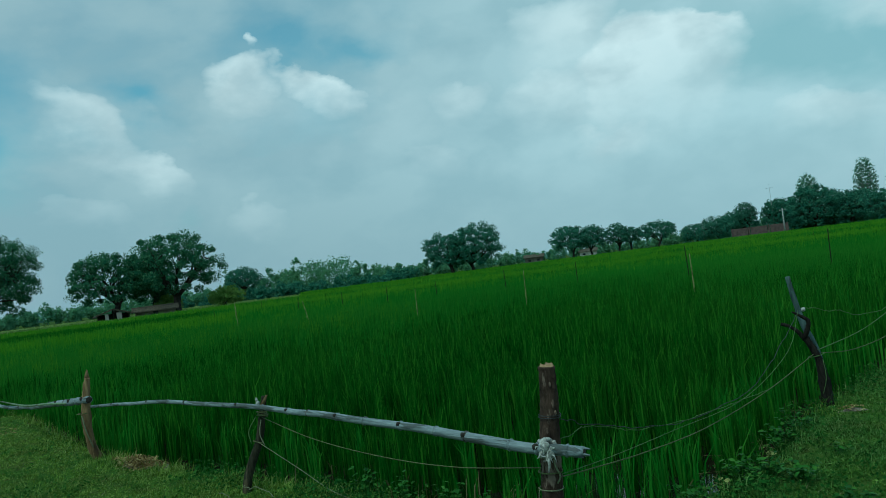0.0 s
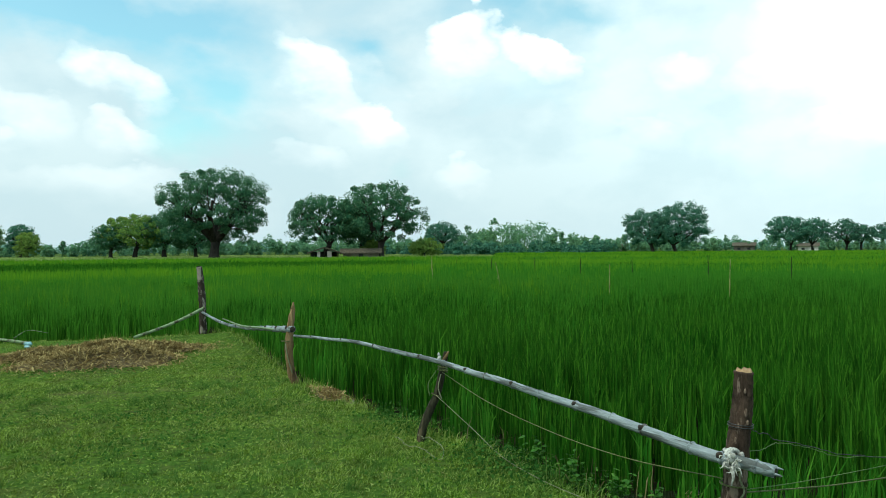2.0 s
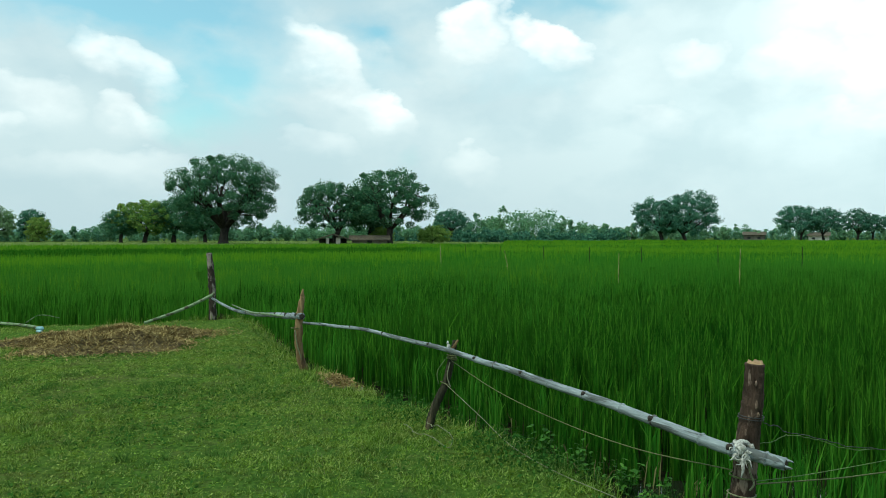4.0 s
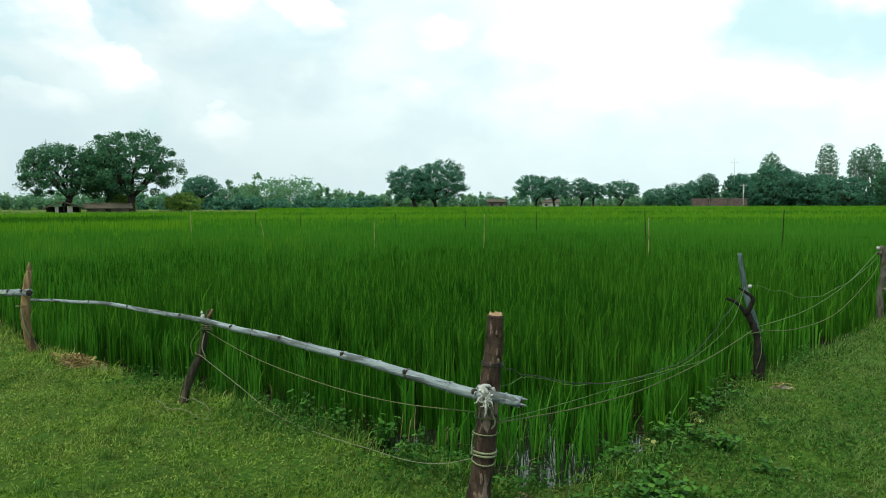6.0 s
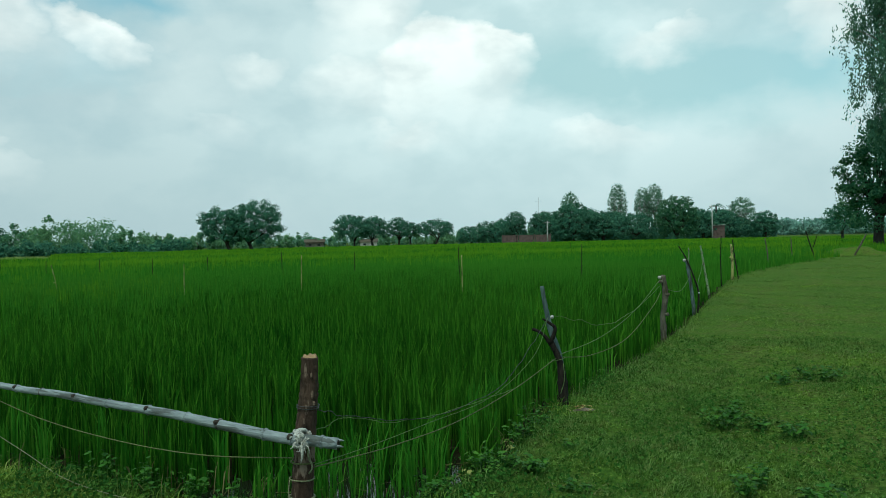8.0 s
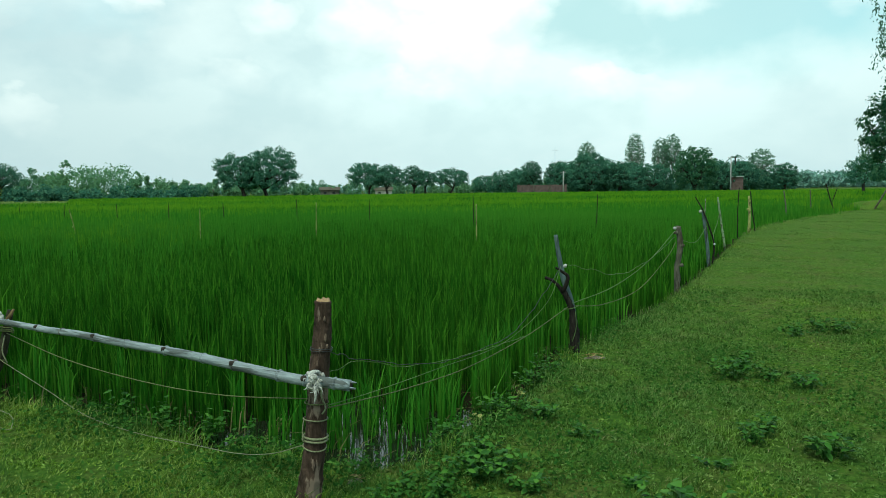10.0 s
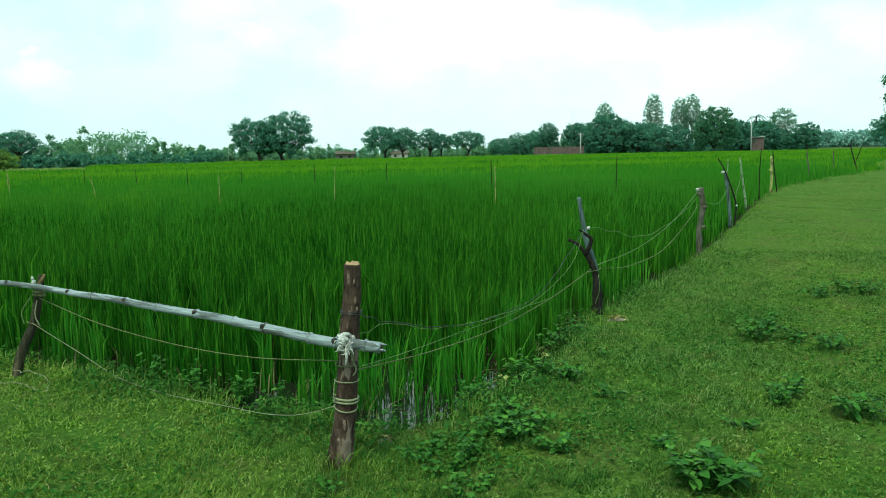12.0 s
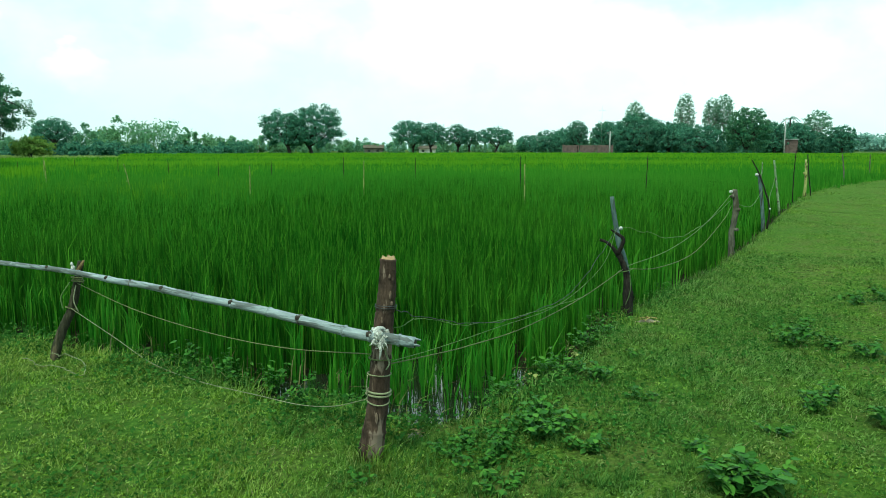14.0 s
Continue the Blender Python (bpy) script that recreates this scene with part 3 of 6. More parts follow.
BUND = np.array([(-10.4, 9.2), (-16.7, 13.4), (-60, 42)])


def plots(pts):
    """Distance and bearing of plants from the corner of the turf, and their depth across the plots to the north."""
    r = np.hypot(*(pts - EYE).T)
    az = np.degrees(np.arctan2(pts[:, 0] - EYE[0], pts[:, 1] - EYE[1]))
    depth = r * np.cos(np.radians(az + 16)) + 0.6 * np.sin(az * 0.9)
    return r, az, depth


def grazing_or_plot_pale(pts, rng):
    """True for plants of the pale colour, more of them further out, but for one deep green plot in the west."""
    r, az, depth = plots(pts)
    # brightness of grazing light painted as a share of pale plants rising outward
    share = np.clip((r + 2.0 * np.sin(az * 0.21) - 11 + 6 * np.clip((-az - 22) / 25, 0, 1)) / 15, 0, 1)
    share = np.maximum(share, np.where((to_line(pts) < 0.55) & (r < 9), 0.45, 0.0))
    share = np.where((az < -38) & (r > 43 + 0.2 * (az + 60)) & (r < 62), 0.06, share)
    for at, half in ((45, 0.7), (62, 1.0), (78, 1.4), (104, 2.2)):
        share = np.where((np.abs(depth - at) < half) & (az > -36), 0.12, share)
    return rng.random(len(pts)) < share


def plot_ripe(pts):
    """Share of yellowing plants, plot by plot."""
    r, az, depth = plots(pts)
    edge = 0.5 * np.sin(az * 0.7)
    west = np.where(((r > 31 + edge) & (r < 42 + 0.2 * (az + 60))) | (r > 63 + edge), 0.85, 0.0)
    north = np.select([depth < 34, depth < 45, depth < 62, depth < 78, depth < 104], [0.0, 0.30, 0.85, 0.45, 0.9], 0.7)
    return np.where(az < -36, west, north)


def scatter(rng, r0, r1, step, a0=-62, a1=82):
    """Places on a jittered lattice in a ring, in the rice."""
    x = np.arange(-r1, r1, step)
    X, Y = np.meshgrid(x, np.arange(-r1 * 0.4, r1, step))
    p = np.stack([X.ravel(), Y.ravel()], -1) + rng.uniform(-0.42, 0.42, (X.size, 2)) * step
    r = np.hypot(*p.T)
    a = np.degrees(np.arctan2(-p[:, 0], p[:, 1]))
    p = p[(r >= r0) & (r < r1) & (a > a0) & (a < a1)] + EYE
    p = p[inside(p)]
    p = p[(to_line(p) > 0.16 + 0.1 * rng.random(len(p))) & (to_line(p, BUND) > 0.16)]
    return p


def make_rice():
    rng = np.random.default_rng(5)
    deep, pale, ripe = Heap(), Heap(), Heap()
    #        r0   r1  step blades width height segs
    zones = [(2.5, 8, 0.185, 32, 0.0105, 0.66, 2), (8, 16, 0.19, 18, 0.014, 0.66, 2), (16, 30, 0.25, 18, 0.022, 0.66, 1),
             (30, 60, 0.42, 13, 0.055, 0.66, 1), (60, 170, 0.95, 13, 0.14, 0.66, 1)]
    for r0, r1, step, count, width, height, segs in zones:
        p = scatter(rng, r0, r1, step)
        # thin, short plants by the wet corner
        corner = np.hypot((p[:, 0] + 0.15) * 0.8, p[:, 1] - 5.0)
        p = p[rng.random(len(p)) < np.clip(corner / 0.6, 0.35, 1)]
        wet = np.hypot((p[:, 0] + 0.24 + 0.2 * (p[:, 1] - 5.3)) / 0.27, (p[:, 1] - 5.5) / 0.95)
        p = p[rng.random(len(p)) < np.clip(wet - 0.5, 0.13, 1)]
        edge = to_line(p)
        p = p[(rng.random(len(p)) < np.clip(0.3 + edge * 1.3, 0, 1)) | (r0 > 20)]
        edge = to_line(p)
        grow = np.clip(0.60 + edge * 0.36, 0, 1) * rng.uniform(0.86, 1.1, len(p))
        grow *= 1 + 0.05 * np.sin(p[:, 0] * 1.1) * np.sin(p[:, 1] * 0.9 + 1)
        zb = ground_z(p)
        is_pale = grazing_or_plot_pale(p, rng)
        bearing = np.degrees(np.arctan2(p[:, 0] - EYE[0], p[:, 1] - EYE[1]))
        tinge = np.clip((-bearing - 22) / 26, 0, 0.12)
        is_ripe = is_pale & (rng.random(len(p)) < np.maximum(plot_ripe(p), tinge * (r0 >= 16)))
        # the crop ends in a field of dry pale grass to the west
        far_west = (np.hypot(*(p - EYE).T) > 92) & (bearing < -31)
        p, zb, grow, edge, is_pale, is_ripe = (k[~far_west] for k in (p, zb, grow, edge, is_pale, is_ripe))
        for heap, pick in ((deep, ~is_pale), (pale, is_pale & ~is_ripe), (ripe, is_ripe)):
            q = p[pick]
            if not len(q):
                continue
            n = len(q) * count
            b = np.repeat(np.column_stack([q, zb[pick]]), count, 0)
            tuft = 0.030 if r0 < 4 else step * 0.38
            b[:, :2] += rng.normal(0, tuft, (n, 2))
            skin = np.repeat(edge[pick] < 1.4, count) & (rng.random(n) < 0.7)
            h = np.repeat(grow[pick], count) * height * np.where(skin, rng.uniform(0.25, 1.0, n), np.clip(rng.normal(0.93, 0.11, n), 0.55, 1.15))
            heap.add(*blades(rng, b, h, width * rng.uniform(0.7, 1.3, n), rng.uniform(0.02, 0.42, n) ** 1.7, 0.8, segs, 0.72, 0.3))
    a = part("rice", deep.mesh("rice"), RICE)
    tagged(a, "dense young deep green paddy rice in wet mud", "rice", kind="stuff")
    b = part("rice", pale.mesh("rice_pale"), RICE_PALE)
    tagged(b, "paler yellow-green paddy rice further out, grazing light in its colour", "rice", kind="stuff")
    c = part("rice", ripe.mesh("rice_ripe"), RICE_RIPE)
    tagged(c, "yellowing paddy rice in plots beyond the fence", "rice", kind="stuff")
    # lone thin stalks standing in the water of the corner
    n = 42
    q = np.array([-0.15, 5.2]) + rng.normal(0, 1, (n, 2)) * np.array([0.42, 0.30])
    q = q[inside(q) & (to_line(q) > 0.03)]
    b = np.repeat(np.column_stack([q, np.full(len(q), -0.14)]), 7, 0)
    b[:, :2] += rng.normal(0, 0.022, (len(b), 2))
    stalks = Heap()
    stalks.add(*blades(rng, b, rng.uniform(0.22, 0.62, len(b)), rng.uniform(0.006, 0.011, len(b)), rng.uniform(0.05, 0.4, len(b)), 0.8, 2))
    tagged(part("rice", stalks.mesh("rice_stalks"), RICE_PALE), "sparse thin rice stalks standing in shallow water", "rice", kind="stuff")
    # dead tan leaves low down along the near edge of the crop
    n = 900
    q = np.column_stack([rng.uniform(-3.4, 1.3, n), rng.uniform(4.5, 7.6, n)])
    e = to_line(q)
    q = q[inside(q) & (e > 0.05) & (e < 0.55)]
    dead = Heap()
    dead.add(*blades(rng, np.column_stack([q, np.full(len(q), -0.12)]), rng.uniform(0.10, 0.32, len(q)), rng.uniform(0.005, 0.009, len(q)), rng.uniform(0.3, 1.4, len(q)), 0.8, 2))
    tagged(part("dead_leaves", dead.mesh("dead_leaves"), DEAD_LEAF), "dead tan rice leaves low among the stalks", "leaves", kind="stuff")
    # dry pale grass beyond the crop in the west
    x = rng.uniform(-190, -40, 60000)
    q = np.column_stack([x, rng.uniform(30, 150, 60000)])
    r, az, _ = plots(q)
    q = q[(r > 92) & (az < -31) & (r < 190)]
    field = Heap()
    field.add(*blades(rng, np.column_stack([q, ground_z(q)]), rng.uniform(0.12, 0.3, len(q)), rng.uniform(0.15, 0.4, len(q)), rng.uniform(0.3, 1.6, len(q)), 0.6, 1))
    tagged(part("dry_grass", field.mesh("dry_field"), PALE_FIELD), "pale dry grass of an open field beyond the rice", "grass", kind="stuff")
    # the closed leaf mass of the far plots, below the tips
    for pale_side, mat, label in ((False, RICE, "closed leaf mass of deep green rice"), (True, RICE_PALE, "closed leaf mass of pale green rice")):
        v, q, n = [], [], 0
        rr = np.concatenate([np.arange(26, 60, 1.5), np.arange(60, 175, 4)])
        aa = np.radians(np.arange(-64, 84.1, 0.75))
        R, A = np.meshgrid(rr, aa, indexing="ij")
        pts = np.stack([EYE[0] - R.ravel() * np.sin(A.ravel()), EYE[1] + R.ravel() * np.cos(A.ravel())], -1)
        z = 0.27 + 0.05 * np.sin(pts[:, 0] * 2.1 + pts[:, 1]) * np.sin(pts[:, 1] * 1.7) + rng.uniform(-0.04, 0.04, len(pts))
        ok = inside(pts) & (to_line(pts) > 1.2)
        i = (np.arange(len(rr) - 1)[:, None] * len(aa) + np.arange(len(aa) - 1)[None]).reshape(-1, 1)
        quads = i + np.array([0, 1, len(aa) + 1, len(aa)])
        mid = pts[quads].mean(1)
        ok &= ~((np.hypot(*(pts - EYE).T) > 90) & (np.degrees(np.arctan2(pts[:, 0] - EYE[0], pts[:, 1] - EYE[1])) < -31))
        # pale past 29 m: the same grazing brightness put into colour
        quads = quads[ok[quads].all(1) & ((np.hypot(*(mid - EYE).T) > 29) == pale_side)]
        o = part("rice_mass", raw_mesh("rice_mass", np.column_stack([pts, z]), quads), mat)
        tagged(o, label, "rice", kind="stuff")


make_rice()


# ================= turf =================
def make_grass():
    rng = np.random.default_rng(8)
    h = Heap()
    low = Heap()
    for r0, r1, density, size, width in ((1.8, 3.9, 8600, 0.022, 0.0042), (3.9, 7, 5200, 0.023, 0.0058), (7, 11, 2700, 0.022, 0.0085), (11, 22, 850, 0.020, 0.011), (22, 50, 120, 0.022, 0.026)):
        n = int(density * math.pi * (r1**2 - r0**2) * 128 / 360)
        r, a = np.sqrt(rng.uniform(r0**2, r1**2, n)), np.radians(rng.uniform(-50, 78, n) + rng.normal(0, 4, n))
        p = EYE + np.stack([-r * np.sin(a), r * np.cos(a)], -1)
        p = p[~inside(p)]
        tall = 0.45 + 1.1 * (0.5 + 0.5 * np.sin(1.9 * p[:, 0] + 0.8 * p[:, 1]) * np.sin(1.3 * p[:, 1] - 0.9 * p[:, 0] + 2))
        e = to_line(p)
        tuft = np.sin(38 * p[:, 0] + 5 * np.sin(7 * p[:, 1])) * np.sin(41 * p[:, 1] + 5 * np.sin(6 * p[:, 0]))
        lump = np.sin(17 * p[:, 0] + 3 * np.sin(4.3 * p[:, 1])) * np.sin(15 * p[:, 1] + 3 * np.sin(5.1 * p[:, 0] + 1)) + 0.7 * np.sin(6.1 * p[:, 0] - 2.3 * p[:, 1]) * np.sin(5.3 * p[:, 1] + 1.9 * p[:, 0])
        tall = tall * (1 + (0.45 * tuft + 0.55 * lump) * (r1 < 12)).clip(0.1)
        tall = tall * (1 + 1.3 * np.exp(-e / 0.15)) * rng.uniform(0.5, 1.35, len(p))
        keep = rng.random(len(p)) < np.clip(0.08 + tall * 0.75, 0, 1)
        p, tall = p[keep], tall[keep]
        b = np.column_stack([p, ground_z(p) - 0.004])
        h.add(*blades(rng, b, size * tall, width * rng.uniform(0.7, 1.3, len(p)), rng.uniform(0.2, 1.5, len(p)), 0.5, 1))
        if r1 < 12:
            sub = b[rng.random(len(b)) < 0.42]
            off = rng.normal(0, 1, (len(sub), 3)) * np.array([1, 1, 0.4])
            h.add(*leaves_out(rng, sub + np.array([0, 0, 0.008]) + off * 0.004, off + np.array([0, 0, 0.8]), rng.uniform(0.014, 0.030, len(sub)) * (0.9 if r1 < 5 else 1.1), 0.40, 0.7, 0.0))
            patch = np.sin(1.7 * b[:, 0] + 0.6) * np.sin(1.5 * b[:, 1] + 0.5 * b[:, 0]) + 0.5 * np.sin(4.1 * b[:, 0] - 2.9 * b[:, 1])
            b = b[patch > rng.normal(0.34 - 0.05 * np.clip(b[:, 0], -4, 4), 0.35, len(b))]
            m = len(b) // 3
            c = b[rng.choice(len(b), m)] + np.array([0, 0, 0.018]) + rng.uniform(-0.012, 0.022, (m, 3))
            low.add(*leaves(rng, c, rng.uniform(0.010, 0.026, m) * (1.0 if r1 < 5 else 1.25), 0.6))
    for r0, r1, density, size, width in ((0.0, 1.9, 6000, 0.034, 0.0045), (1.8, 9.0, 1000, 0.036, 0.009)):
        n = int(density * math.pi * (r1**2 - r0**2))
        r, a = np.sqrt(rng.uniform(r0**2, r1**2, n)), rng.uniform(-np.pi, np.pi, n)
        keep = (r1 < 2) | (np.degrees(a) < -50) | (np.degrees(a) > 78)
        p = EYE + np.stack([-r * np.sin(a), r * np.cos(a)], -1)[keep]
        p = p[~inside(p)]
        b = np.column_stack([p, ground_z(p) - 0.004])
        h.add(*blades(rng, b, size * rng.uniform(0.5, 1.4, len(p)), width * rng.uniform(0.7, 1.3, len(p)), rng.uniform(0.3, 2.0, len(p)), 0.5, 1))
    # herbs along the wet bank near the corner
    n = 17000
    line = EDGE[9:22]
    seg = rng.integers(0, len(line) - 1, n)
    f = rng.random(n)[:, None]
    p = line[seg] * (1 - f) + line[seg + 1] * f + rng.normal(0, 0.17, (n, 2))
    clump = np.sin(p[:, 0] * 5.1 + p[:, 1] * 2.3) + np.sin(p[:, 0] * 2.2 - p[:, 1] * 6.1)
    p = p[clump > -0.4 + rng.normal(0, 0.4, n)]
    p = p[(np.abs(p[:, 0] + 0.22) > 0.30) | (p[:, 1] < 4.62) | (rng.random(len(p)) < 0.08)]
    extra = np.array([0.25, 4.35]) + rng.normal(0, 1, (2600, 2)) * np.array([0.38, 0.24])
    p = np.vstack([p, extra[~inside(extra) & (np.sin(extra[:, 0] * 9) + np.sin(extra[:, 1] * 11 + extra[:, 0] * 3) > 0.0)]])
    c = np.column_stack([p, np.maximum(ground_z(p), -0.09) + rng.random(len(p)) ** 1.6 * np.where(inside(p), 0.13, 0.07)])
    low.add(*leaves(rng, c, rng.uniform(0.014, 0.038, len(p)), 0.5))
    # taller sparse grass on the bank under the rails, and round the foot of the corner post
    n = 6000
    line = EDGE[3:27]
    seg = rng.integers(0, len(line) - 1, n)
    f = rng.random(n)[:, None]
    p = line[seg] * (1 - f) + line[seg + 1] * f + rng.normal(0.02, 0.11, (n, 2))
    p = np.vstack([p, np.array([-0.38, 4.08]) + rng.normal(0, 0.09, (160, 2))])
    p = p[np.sin(p[:, 0] * 7.1) + np.sin(p[:, 0] * 3.3 + p[:, 1] * 4) > -0.7]
    p = p[(p[:, 0] > -0.5) | (p[:, 0] < -4) | (rng.random(len(p)) < 0.4)]
    p = p[(np.abs(p[:, 0] + 0.20) > 0.36) | (p[:, 1] < 4.6) | (rng.random(len(p)) < 0.10)]
    b = np.column_stack([p, np.maximum(ground_z(p), -0.12)])
    h.add(*blades(rng, b, rng.uniform(0.04, 0.14, len(p)), rng.uniform(0.003, 0.006, len(p)), rng.uniform(0.1, 1.0, len(p)), 0.7, 2))
    # lush tufts and sprawling dry strands
    n = 900
    r, a = np.sqrt(rng.uniform(1.9**2, 9.0**2, n)), np.radians(rng.uniform(-46, 70, n))
    q = EYE + np.stack([-r * np.sin(a), r * np.cos(a)], -1)
    q = np.vstack([q, np.array([0.35, 3.95]) + rng.normal(0, 1, (70, 2)) * np.array([0.65, 0.35])])
    q = q[~inside(q) & (np.sin(1.9 * q[:, 0] + 1) * np.sin(1.6 * q[:, 1]) > -0.35)]
    tufts = Heap()
    b = np.repeat(q, 34, 0) + rng.normal(0, 1, (len(q) * 34, 2)) * np.repeat(rng.uniform(0.015, 0.06, len(q)), 34)[:, None]
    b = b[~inside(b)]
    b = np.column_stack([b, ground_z(b)])
    tufts.add(*blades(rng, b, rng.uniform(0.03, 0.085, len(b)), rng.uniform(0.0035, 0.007, len(b)), rng.uniform(0.15, 1.3, len(b)), 0.6, 1))
    tagged(part("grass_tufts", tufts.mesh("grass_tufts"), TUFT), "lush dark green grass tufts in the turf", "grass", kind="stuff")
    n = 20000
    r, a = np.sqrt(rng.uniform(1.9**2, 10.0**2, n)), np.radians(rng.uniform(-46, 74, n))
    b = EYE + np.stack([-r * np.sin(a), r * np.cos(a)], -1)
    patch = np.sin(2.3 * b[:, 0] + 0.9 * b[:, 1] + 0.4) * np.sin(1.9 * b[:, 1] - 0.8 * b[:, 0]) + 0.5 * np.sin(5.3 * b[:, 0]) * np.sin(4.7 * b[:, 1])
    b = b[~inside(b) & (patch > rng.normal(0.25, 0.3, n))]
    b = np.column_stack([b, ground_z(b) + 0.012])
    strands = Heap()
    strands.add(*blades(rng, b, rng.uniform(0.010, 0.026, len(b)), rng.uniform(0.0025, 0.005, len(b)), rng.uniform(0.8, 2.2, len(b)), 0.3, 1))
    tagged(part("dry_grass", strands.mesh("dry_grass"), DRY_GRASS), "sprawling pale dry grass strands in the turf", "grass", kind="stuff")
    tagged(part("grass", h.mesh("grass"), GRASS), "short trampled green and yellowish grass blades", "grass", kind="stuff")
    tagged(part("clover", low.mesh("clover"), WEED), "small creeping broad-leaved herbs among the grass", "herbs", kind="stuff")


make_grass()


# ================= trees =================
def crown_clumps(rng, count, wide, low, high, shape=1.0):
    """Centres of leaf clumps through an uneven domed crown, most of them near its outside."""
    out = []
    ph = rng.uniform(0, 6.28, 4)
    while len(out) < count:
        a, s = rng.uniform(0, 2 * np.pi), rng.uniform(-1, 1)
        r = rng.uniform(0.2, 1.0) ** 0.4
        k = 1 + 0.10 * np.sin(3 * a + ph[0]) + 0.09 * np.sin(5 * a + 3 * s + ph[1]) + 0.07 * np.sin(7 * s + ph[2])
        flat = (1 - abs(s) ** 2.4) ** (1 / 2.0) if s > 0 else 1 - 0.42 * abs(s) ** 2
        x, y = wide / 2 * r * k * flat * np.cos(a), wide / 2 * r * k * flat * np.sin(a)
        mid = low + (high - low) * 0.42
        z = mid + ((high - mid) * s * r if s > 0 else (mid - low) * s) * (0.92 + 0.08 * k) ** shape
        out.append((x, y, z))
    return np.array(out)


def in_ball(rng, n, r):
    """Places in a round clump, denser towards its skin."""
    off = rng.standard_normal((n, 3))
    off /= np.linalg.norm(off, axis=1)[:, None]
    return off * (rng.random(n) ** 0.42)[:, None] * r


def crown_heads(rng, count, wide, low, high):
    """Centres of leaf heads over a lobed dome that is open underneath, set apart from one another."""
    n = count * 16
    ph = rng.uniform(0, 6.28, 5)
    a, s = rng.uniform(0, 2 * np.pi, n), rng.uniform(-1, 1, n)
    r = 1 - 0.42 * rng.random(n) ** 1.5
    r = np.where(s < 0, np.maximum(r, 0.70), r)
    k = 1 + 0.07 * np.sin(2 * a + ph[3]) + 0.06 * np.sin(3 * a + ph[0]) + 0.06 * np.sin(5 * a + 3 * s + ph[1]) + 0.05 * np.sin(6 * s + 2 * a + ph[2])
    flat = np.where(s > 0, np.sqrt(1 - np.abs(s) ** 2.3), 1 - 0.22 * s * s)
    mid = low + (high - low) * 0.40
    skirt = 0.75 + 0.25 * np.sin(3 * a + ph[4]) + 0.12 * np.sin(7 * a)
    z = mid + np.where(s > 0, (high - mid) * s * r * (0.9 + 0.1 * k), (mid - low) * s * np.clip(skirt, 0.2, 1))
    pool = np.stack([wide / 2 * r * k * flat * np.cos(a), wide / 2 * r * k * flat * np.sin(a), z], -1)
    picked = [0]
    gap = np.linalg.norm(pool - pool[0], axis=1)
    while len(picked) < count:
        far = int(np.argmax(gap * rng.uniform(0.7, 1.0, n)))
        picked.append(far)
        gap = np.minimum(gap, np.linalg.norm(pool - pool[far], axis=1))
    return pool[picked]


